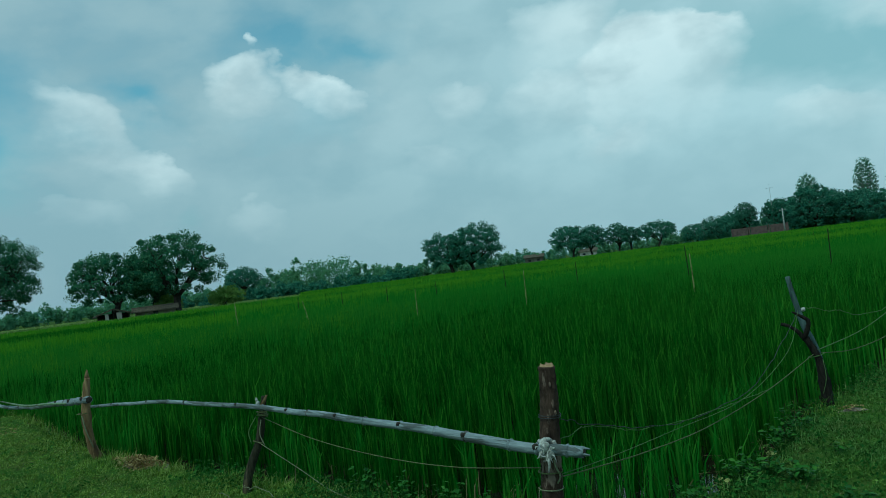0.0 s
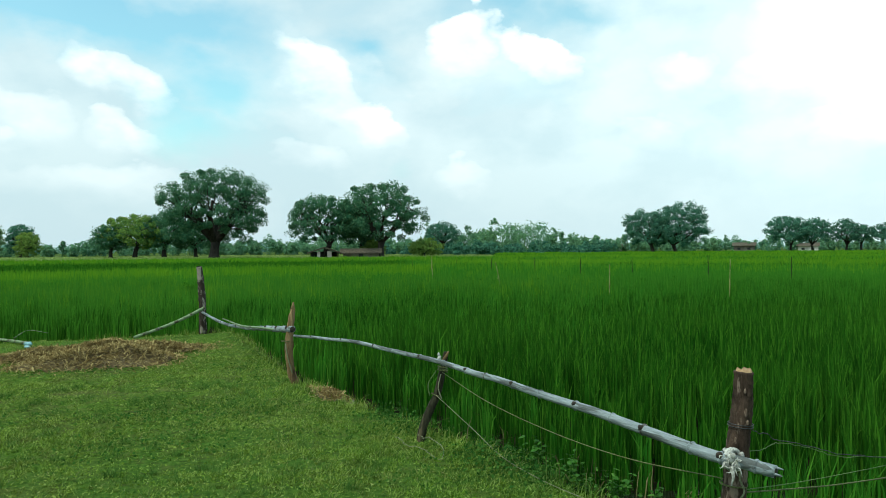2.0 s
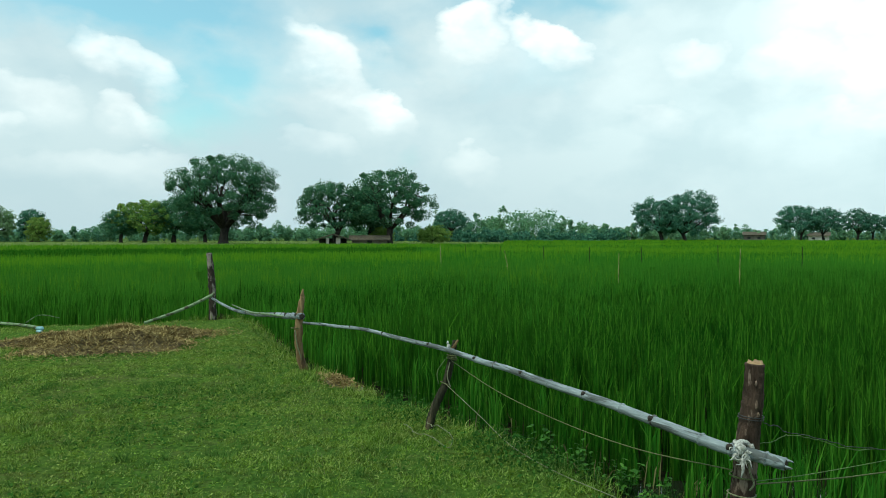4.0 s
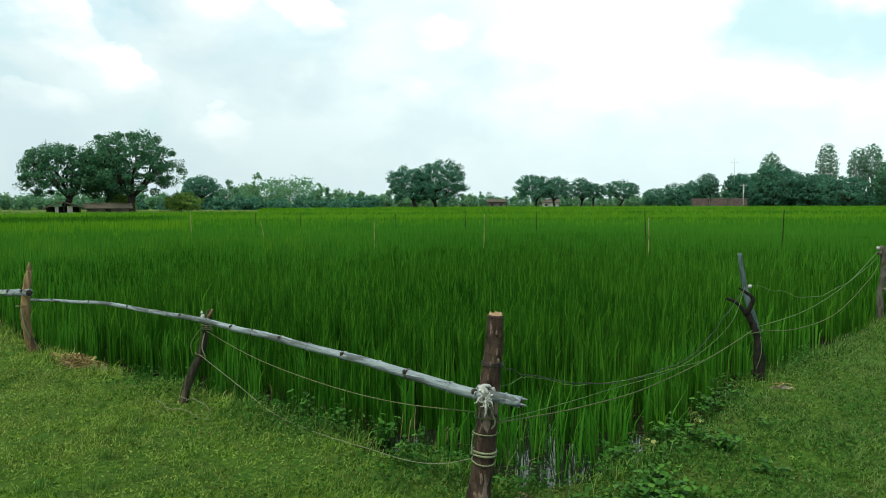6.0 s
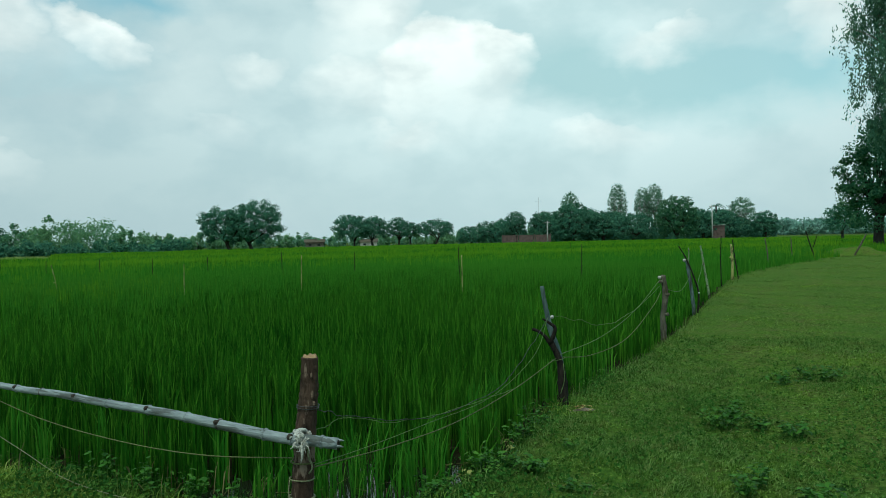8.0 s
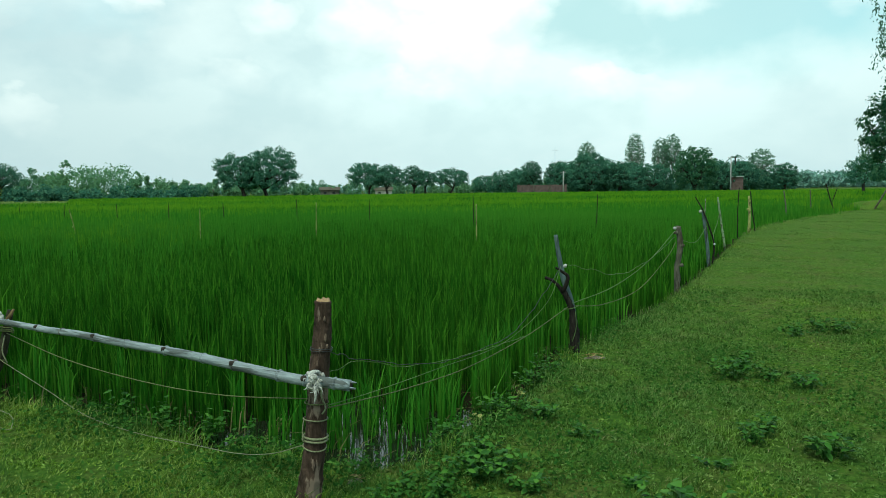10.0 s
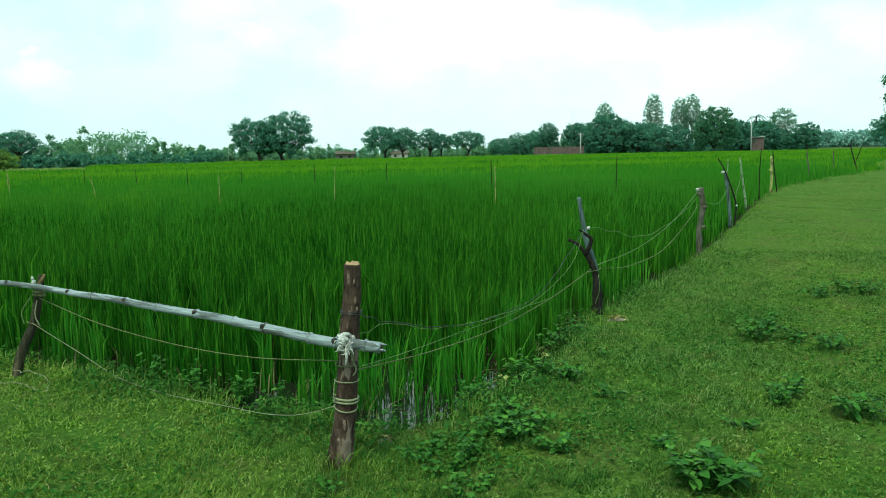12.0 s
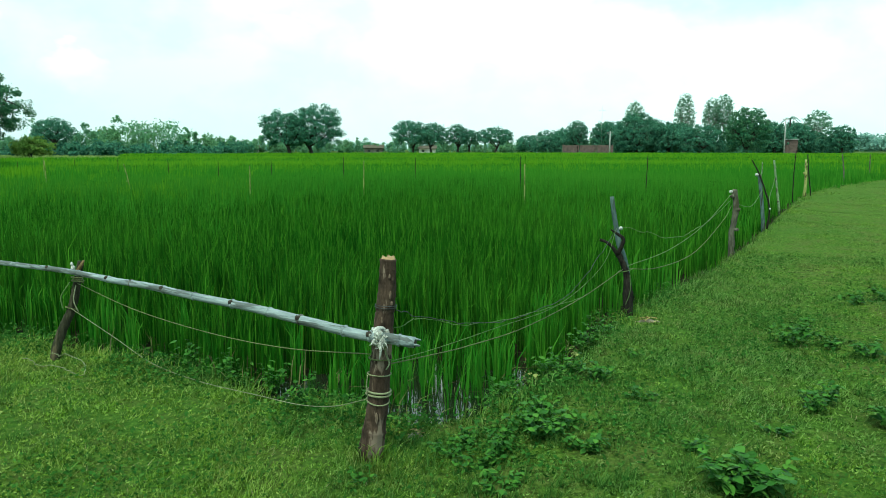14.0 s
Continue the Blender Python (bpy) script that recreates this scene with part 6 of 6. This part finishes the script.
SLIM = [  # base, top, foot radius, bark, label
    ((5.79, 18.6, 0.0), (5.62, 18.65, 1.17), 0.027, BAMBOO_GREEN, "slim knotty leaning stick post"),
    ((8.33, 24.65, 0.0), (8.31, 24.66, 1.1), 0.05, BAMBOO_DRY, "yellowish bamboo stick post"),
    ((8.62, 24.95, 0.0), (8.46, 24.98, 1.25), 0.02, DARK_BARK, "dark stick leaning on a bamboo post"),
    ((7.43, 22.9, 0.0), (7.45, 22.9, 1.38), 0.016, DARK_BARK, "thin dark straight stick post"),
    ((12.62, 33.0, 0.0), (12.52, 33.1, 1.2), 0.03, GREY_BARK, "greyish straight stick post"),
    ((16.72, 40.6, 0.0), (16.70, 40.7, 1.15), 0.03, GREY_BARK, "greyish straight stick post"),
    ((18.15, 41.2, 0.0), (17.75, 41.35, 1.5), 0.035, DARK_BARK, "dark thick stick leaning over the crop"),
    ((20.4, 47.0, 0.0), (20.8, 46.9, 1.25), 0.03, DARK_BARK, "dark bent stick at the bend of the turf"),
    ((21.85, 44.6, 0.0), (22.45, 44.4, 1.25), 0.055, GREY_BARK, "grey stick leaning outward by a mound"),
]
for k, (a, b, r, mt, lab) in enumerate(SLIM):
    m = [(a[i] + b[i]) / 2 + 0.03 * math.sin(k * 2 + i) for i in range(3)]
    p = wooden_post("fence_post", [a, m, b], [r, r * 0.9, r * 0.7], mt, lab, seed=20 + k, sides=8, rings=14, rough=0.07)
    for j, f in enumerate((0.3, 0.62, 0.86)):
        knob("branch_stub", (np.array(a) * (1 - f) + np.array(b) * f - np.array(a) + np.array([0.6 * r * (-1) ** j, 0, 0])), r * 0.75, mt, p, "", j + k)

# marker sticks standing in the crop
STICKS = [(-18.9, 27.4, 1.15, 1), (-17.45, 30.1, 0.97, 0), (-11.7, 21.25, 0.98, 1), (-14.9, 29.6, 0.98, 0), (-12.5, 29.05, 0.99, 0), (-7.15, 19.2, 0.99, 1), (-10.1, 28.6, 1.0, 0),
          (-6.7, 26.75, 1.14, 0), (-4.05, 18.9, 1.14, 1), (-4.2, 27.35, 1.09, 0), (-0.27, 23.3, 1.21, 0), (0.02, 16.25, 1.12, 1), (3.3, 22.35, 1.23, 0), (-24.7, 33.5, 0.81, 0), (-15.1, 22.25, 1.05, 1), (-25.3, 38.8, 0.85, 0), (8.1, 65.9, 0.95, 0)]
for k, (x, y, top, dry) in enumerate(STICKS):
    zb = float(ground_z([(x, y)])[0])
    lean = (-0.16 if k == 2 else 0.02 * math.sin(k * 1.7))
    stick = thing("marker_stick", (x, y, zb), "thin yellow dry bamboo stick standing in the rice" if dry else "thin dark stick standing in the rice", "stick", "marker sticks")
    r = 0.014 if dry else 0.015
    tube_part("stem", [(-lean * 0.3, 0, -0.15), (lean * 0.2, 0.0, (top - zb) * 0.5), (lean, 0, top - zb)], [r, r * 0.9, r * 0.7], BAMBOO_DRY if dry else DARK_BARK, stick, sides=7, n=12, rough=0.05, seed=k)
    for f in (0.55, 0.8):
        knob("node", (lean * f, 0, (top - zb) * f), r * 1.25, BAMBOO_DRY if dry else DARK_BARK, stick, "", k)

# wires and ropes
wire([(-2.80, 5.50, 0.51), (-2.1, 5.02, 0.45), (-1.45, 4.65, 0.42), (-0.89, 4.33, 0.44), (-0.38, 4.07, 0.50)], 0.0026, ROPE, "slack brown rope strung between two posts", name="fence_rope", category="rope")
wire([(-2.83, 5.46, 0.34), (-2.45, 5.37, 0.16), (-2.1, 5.21, 0.045), (-1.65, 4.95, 0.03), (-1.2, 4.72, 0.045), (-0.87, 4.48, 0.09), (-0.62, 4.27, 0.17), (-0.41, 4.07, 0.285)], 0.0023, PALE_ROPE, "pale rope sagging to the turf", name="fence_rope", category="rope")
wire([(-0.34, 4.10, 0.44), (-0.2, 4.44, 0.39), (-0.01, 4.82, 0.35), (0.29, 5.42, 0.32), (0.68, 6.25, 0.35), (1.08, 7.28, 0.40)], 0.0032, ROPE, "thick yellowish rope strung between posts", name="fence_rope", category="rope")
wire([(-0.32, 4.12, 0.45), (-0.15, 4.53, 0.41), (0.13, 5.1, 0.39), (0.51, 5.86, 0.38), (0.85, 6.55, 0.55), (1.02, 7.32, 0.75)], 0.002, GREEN_ROPE, "thin greenish cord strung between posts", name="fence_rope", category="rope")
wire([(-0.28, 4.12, 0.71), (-0.24, 4.3, 0.64), (-0.15, 4.54, 0.56), (-0.01, 4.83, 0.475), (0.25, 5.35, 0.40), (0.51, 5.9, 0.40), (0.72, 6.35, 0.52), (1.02, 7.34, 0.74)], 0.0022, BLACK_WIRE, "thin kinked dark wire between posts", jitter=0.012, seed=3, n=70)
wire([(-0.30, 4.16, 0.60), (-0.2, 4.45, 0.585), (-0.01, 4.83, 0.47), (0.25, 5.33, 0.41), (0.68, 6.2, 0.36)], 0.002, GREEN_ROPE, "thin green cord hanging among the rice", jitter=0.01, seed=4, n=60, name="fence_rope", category="rope")
wire([(1.11, 7.32, 0.40), (1.49, 7.95, 0.32), (2.02, 9.0, 0.33), (2.6, 10.3, 0.55), (2.90, 11.15, 0.67)], 0.0038, ROPE, "yellowish rope sagging between posts", name="fence_rope", category="rope")
wire([(1.11, 7.32, 0.42), (1.60, 8.1, 0.47), (2.15, 9.2, 0.61), (2.88, 11.14, 0.82)], 0.0038, GREEN_ROPE, "greenish cord rising between posts", name="fence_rope", category="rope")
wire([(1.07, 7.34, 0.76), (1.35, 7.6, 0.68), (1.66, 8.2, 0.575), (2.05, 8.95, 0.60), (2.88, 11.14, 0.74)], 0.003, GREEN_ROPE, "slack thin green cord between posts", jitter=0.012, seed=6, n=60, name="fence_rope", category="rope")
wire([(2.96, 11.2, 0.7), (3.6, 12.8, 0.55), (4.28, 14.66, 0.7)], 0.0038, GREEN_ROPE, "thin green cord between posts", name="fence_rope", category="rope")
wire([(4.40, 14.60, 0.37), (4.54, 15.12, 0.54), (5.43, 17.98, 0.61), (5.66, 18.6, 0.86)], 0.005, GREEN_ROPE, "thin green cord between posts", name="fence_rope", category="rope")
wire([(-3.10, 5.30, 0.02), (-2.9, 5.18, 0.035), (-2.7, 5.1, 0.03), (-2.45, 5.0, 0.03), (-2.6, 5.2, 0.045), (-2.85, 5.32, 0.04), (-2.93, 5.38, 0.05)], 0.0024, PALE_ROPE, "pale loose rope end curled on the turf", name="loose_rope", category="rope", jitter=0.02, n=60)


# ================= straw heap and litter =================
def mound(name, cx, cy, rx, ry, turn, height, mat, label, category, straw=0, seed=0):
    rng = np.random.default_rng(seed)
    heap = thing(name, (cx, cy, 0), label, category)
    n_r, n_a = 16, 40
    v, c, s = [], math.cos(turn), math.sin(turn)
    ph = rng.uniform(0, 6, 3)

    def shape(r, a):
        k = 1 + 0.20 * math.sin(2 * a + ph[2]) + 0.14 * math.sin(3 * a + ph[0]) + 0.08 * math.sin(5 * a + ph[1]) + 0.05 * math.sin(11 * a + ph[2])
        x, y = rx * r * k * math.cos(a), ry * r * k * math.sin(a)
        z = height * (1 - r * r) ** 1.3 * (1 + 0.3 * math.sin(2.3 * x + ph[2]) * math.sin(3.1 * y) + 0.55 * noise.noise(Vector((x * 2.3, y * 2.3, seed)))) if r < 1 else 0
        px, py = c * x - s * y, s * x + c * y
        return px, py, float(wavy(np.array(cx + px), np.array(cy + py))) + z - 0.012
    inner = 0.86 if straw > 1000 else 1.0
    for i in range(n_r + 1):
        for j in range(n_a):
            p = shape(i / n_r * inner, j / n_a * 2 * math.pi)
            v.append((p[0], p[1], p[2] - (0.05 if i == n_r and inner < 1 else 0)))
    q = [(i * n_a + j, (i + 1) * n_a + j, (i + 1) * n_a + (j + 1) % n_a, i * n_a + (j + 1) % n_a) for i in range(n_r) for j in range(n_a)]
    part("mound", raw_mesh("mound", v, q, smooth=True), mat, heap)
    if straw:
        b = np.array([shape(min(math.sqrt(rng.random()) * 1.0, abs(rng.normal(0.62, 0.3))) * (1.0 if rng.random() < 0.8 else 1.25), rng.uniform(0, 6.283)) for _ in range(straw)])
        h = Heap()
        d = rng.standard_normal((straw, 3)) * np.array([1, 1, 0.28])
        d /= np.linalg.norm(d, axis=1)[:, None]
        ln = rng.uniform(0.25, 1.0, straw)[:, None] * min(0.062, 0.22 * rx)
        up = np.array([0, 0, 1.0])
        side = np.cross(d, up)
        side /= np.linalg.norm(side, axis=1)[:, None] + 1e-6
        w = 0.006
        mid = b + up * 0.02
        vv = np.stack([mid - d * ln - side * w, mid - d * ln + side * w, mid + d * ln + side * w, mid + d * ln - side * w], 1).reshape(-1, 3)
        h.add(vv, np.arange(straw)[:, None] * 4 + np.array([0, 1, 2, 3]))
        o = part("straw", h.mesh("straw", False), STRAW, heap, "loose brown dry straw")
        tagged(o, kind="stuff")
    return heap


mound("straw_heap", -9.1, 6.4, 1.7, 0.98, radians(72), 0.16, STRAW_BED, "low heap of dry brown straw on the turf", "straw heap", 16000, 3)
mound("straw_heap", -4.75, 6.28, 0.42, 0.13, radians(-22), 0.04, SOIL, "small patch of dry litter at the field edge", "litter", 500, 4)
mound("soil_clod", 1.28, 7.05, 0.13, 0.06, radians(20), 0.03, SOIL, "small pale lump of dry soil by a post", "soil", 30, 5)
mound("soil_clod", -0.24, 4.40, 0.05, 0.03, 0.4, 0.03, SOIL, "small pale lump of dry soil by the corner post", "soil", 20, 6)
mound("earth_mound", 22.5, 46.0, 2.6, 1.3, radians(10), 0.45, TURF, "low grassy earth mound at the end of the turf", "mound", 0, 7)
bamboo_rail([(-12.9, 6.05, 0.06), (-12.2, 6.3, 0.06), (-11.5, 6.45, 0.05), (-11.05, 6.42, 0.045)], 0.025, 0.022, BAMBOO_GREEN, "greenish bamboo pole lying on the turf", 4, seed=5, name="bamboo_pole", stubs=False)
bag = thing("plastic_scrap", (-11.0, 6.36, 0.03), "crumpled pale blue plastic scrap by a bamboo pole", "litter")
BLUE_BAG = plain_material("blue_plastic", (0.10, 0.24, 0.27), (0.30, 0.48, 0.52), 20, 0.5)
knob("sheet", (0, 0, 0.03), 0.055, BLUE_BAG, bag, "", 4, (1.5, 0.9, 0.6))
knob("sheet", (0.10, -0.06, 0.0), 0.045, BLUE_BAG, bag, "", 6, (1.8, 0.8, 0.5))
for k, (x, y, turn) in enumerate(((-12.3, 6.75, 0.5),)):
    dry_twig = thing("twig", (x, y, 0.02), "thin pale twig arching over the turf", "twig")
    tube_part("stem", [(0, 0, 0), (0.25 * math.cos(turn), 0.25 * math.sin(turn), 0.13), (0.6 * math.cos(turn), 0.6 * math.sin(turn), 0.09)], [0.010, 0.008, 0.004], BAMBOO_GREEN, dry_twig, n=10, sides=5)


# ================= weeds =================
def weed(x, y, spread, height, count, seed, label, leaf=0.055):
    """A herb with several stems and separate broad leaves."""
    rng = np.random.default_rng(seed)
    z = float(ground_z([(x, y)])[0])
    plant = thing("weed", (x, y, z), label, "weed", "weeds")
    shapes = []
    for i in range(3):
        h = Heap()
        n = 6
        f = np.linspace(0, 1, n)
        w = np.sin(np.pi * f**0.8) * 0.30 * (0.9 + 0.2 * i)
        drop = -0.25 * f**2
        left = np.column_stack([f, w, drop + 0.10 * w])
        mid = np.column_stack([f, 0 * f, drop - 0.03])
        right = np.column_stack([f, -w, drop + 0.10 * w])
        v = np.vstack([left, mid, right])
        q = [(k, k + 1, n + k + 1, n + k) for k in range(n - 1)] + [(n + k, n + k + 1, 2 * n + k + 1, 2 * n + k) for k in range(n - 1)]
        h.add(v, q)
        me = h.mesh("leaf")
        me.materials.append(WEED_LEAF)
        shapes.append(me)
    count, leaf = int(count * 4.0), leaf * 0.64
    n_stem = max(4, count // 8)
    k = 0
    for s in range(n_stem):
        a = rng.uniform(0, 6.283)
        r = spread * math.sqrt(rng.random()) * 0.9
        tip = np.array([r * math.cos(a), r * math.sin(a), height * rng.uniform(0.55, 1.0)])
        line = along([(tip[0] * 0.25, tip[1] * 0.25, -0.02), tip * (0.6, 0.6, 0.55), tip], 6)
        tube_part("stem", line, np.linspace(0.0035, 0.0015, 6), WEED, plant, sides=4)
        for j in range(max(3, count // n_stem)):
            p = line[2 + j % 4]
            b = rng.uniform(0, 6.283)
            size = leaf * rng.uniform(0.6, 1.3)
            o = new("leaf", shapes[k % 3])
            o.parent = plant
            o.matrix_basis = Matrix.LocRotScale(Vector(p), Euler((rng.uniform(-0.4, 0.4), rng.uniform(-0.5, 0.35), b)), Vector((size, size, size)))
            k += 1
    return plant


def weed_leaf_material():
    m, t, p = material("weed_broad_leaf")
    rnd = t.nodes.new("ShaderNodeObjectInfo").outputs["Random"]
    col = ramp(t, rnd, [(0.0, (0.010, 0.058, 0.008)), (0.6, (0.028, 0.108, 0.013)), (1.0, (0.075, 0.185, 0.022))])
    f = noise_tex(t, place_vec(t), 6, 4)
    t.links.new(mix(t, maths(t, "MULTIPLY", f, 0.4), col, (0.09, 0.16, 0.03)), p.inputs["Base Color"])
    p.inputs["Roughness"].default_value = 0.5
    p.inputs["Specular IOR Level"].default_value = 0.05
    return m


WEED_LEAF = weed_leaf_material()
for k, (x, y, sp, hh, cnt, lf) in enumerate(((1.20, 3.88, 0.22, 0.13, 40, 0.085), (2.25, 6.50, 0.20, 0.14, 46, 0.06), (2.68, 6.2, 0.15, 0.11, 30, 0.06), (2.48, 6.4, 0.14, 0.08, 20, 0.055), (3.72, 8.25, 0.3, 0.12, 40, 0.07),
                                             (3.35, 8.1, 0.25, 0.09, 26, 0.07), (0.36, 4.43, 0.20, 0.11, 42, 0.06), (0.50, 4.5, 0.16, 0.10, 26, 0.055), (0.17, 5.0, 0.16, 0.14, 30, 0.055), (0.76, 5.36, 0.14, 0.09, 24, 0.055), (0.55, 5.5, 0.18, 0.13, 30, 0.055),
                                             (0.12, 4.03, 0.16, 0.07, 24, 0.05), (1.98, 5.12, 0.12, 0.11, 18, 0.06), (1.08, 4.3, 0.12, 0.06, 16, 0.05), (0.72, 6.2, 0.16, 0.13, 30, 0.055), (0.85, 6.55, 0.16, 0.14, 30, 0.055), (0.02, 4.35, 0.14, 0.07, 22, 0.045), (2.2, 4.75, 0.14, 0.12, 22, 0.08),
                                             (-1.5, 5.22, 0.16, 0.16, 26, 0.05), (-1.75, 5.35, 0.14, 0.13, 20, 0.05), (-1.1, 5.0, 0.14, 0.12, 22, 0.05), (-2.25, 5.52, 0.12, 0.14, 18, 0.055), (-0.8, 4.8, 0.12, 0.09, 18, 0.045), (-0.35, 3.85, 0.12, 0.05, 16, 0.04), (1.55, 4.6, 0.1, 0.05, 14, 0.05),
                                             (0.42, 4.67, 0.14, 0.10, 26, 0.055), (0.61, 4.28, 0.12, 0.09, 22, 0.055), (0.21, 4.21, 0.15, 0.09, 26, 0.05), (-0.05, 4.2, 0.14, 0.06, 22, 0.045), (1.86, 4.96, 0.14, 0.10, 22, 0.055), (2.40, 6.75, 0.18, 0.13, 34, 0.055), (1.32, 3.95, 0.16, 0.11, 26, 0.075),
                                             (0.24, 3.82, 0.14, 0.06, 20, 0.045), (0.95, 5.05, 0.12, 0.06, 16, 0.05), (1.0, 5.9, 0.10, 0.05, 12, 0.05),
                                             (-1.98, 5.40, 0.12, 0.24, 22, 0.055), (-1.62, 5.26, 0.12, 0.22, 22, 0.05), (-1.28, 5.12, 0.12, 0.24, 22, 0.05), (-0.98, 4.98, 0.11, 0.2, 20, 0.05), (-0.68, 4.86, 0.1, 0.18, 18, 0.05), (0.42, 5.42, 0.12, 0.2, 22, 0.055))):
    weed(x, y, sp, hh * 1.1, cnt, 100 + k, "leafy green broad-leaved weed in the turf" if y < 4.6 or x > 1.3 else "leafy green weed on the bank of the rice field", lf)

YELLOW_LEAF = leaf_material("yellow_leaf", (0.22, 0.24, 0.06), (0.36, 0.38, 0.12), (0.55, 0.52, 0.25), 0.6, 0.3)
for k, (x, y) in enumerate(((-2.28, 5.62), (0.33, 5.38), (0.62, 5.95))):
    sprig = weed(x, y, 0.05, 0.13, 4, 300 + k, "pale yellowing sprig on the bank of the rice field", 0.06)
    for child in sprig.children:
        if child.name.startswith("leaf"):
            child.material_slots[0].link = "OBJECT"
            child.material_slots[0].material = YELLOW_LEAF
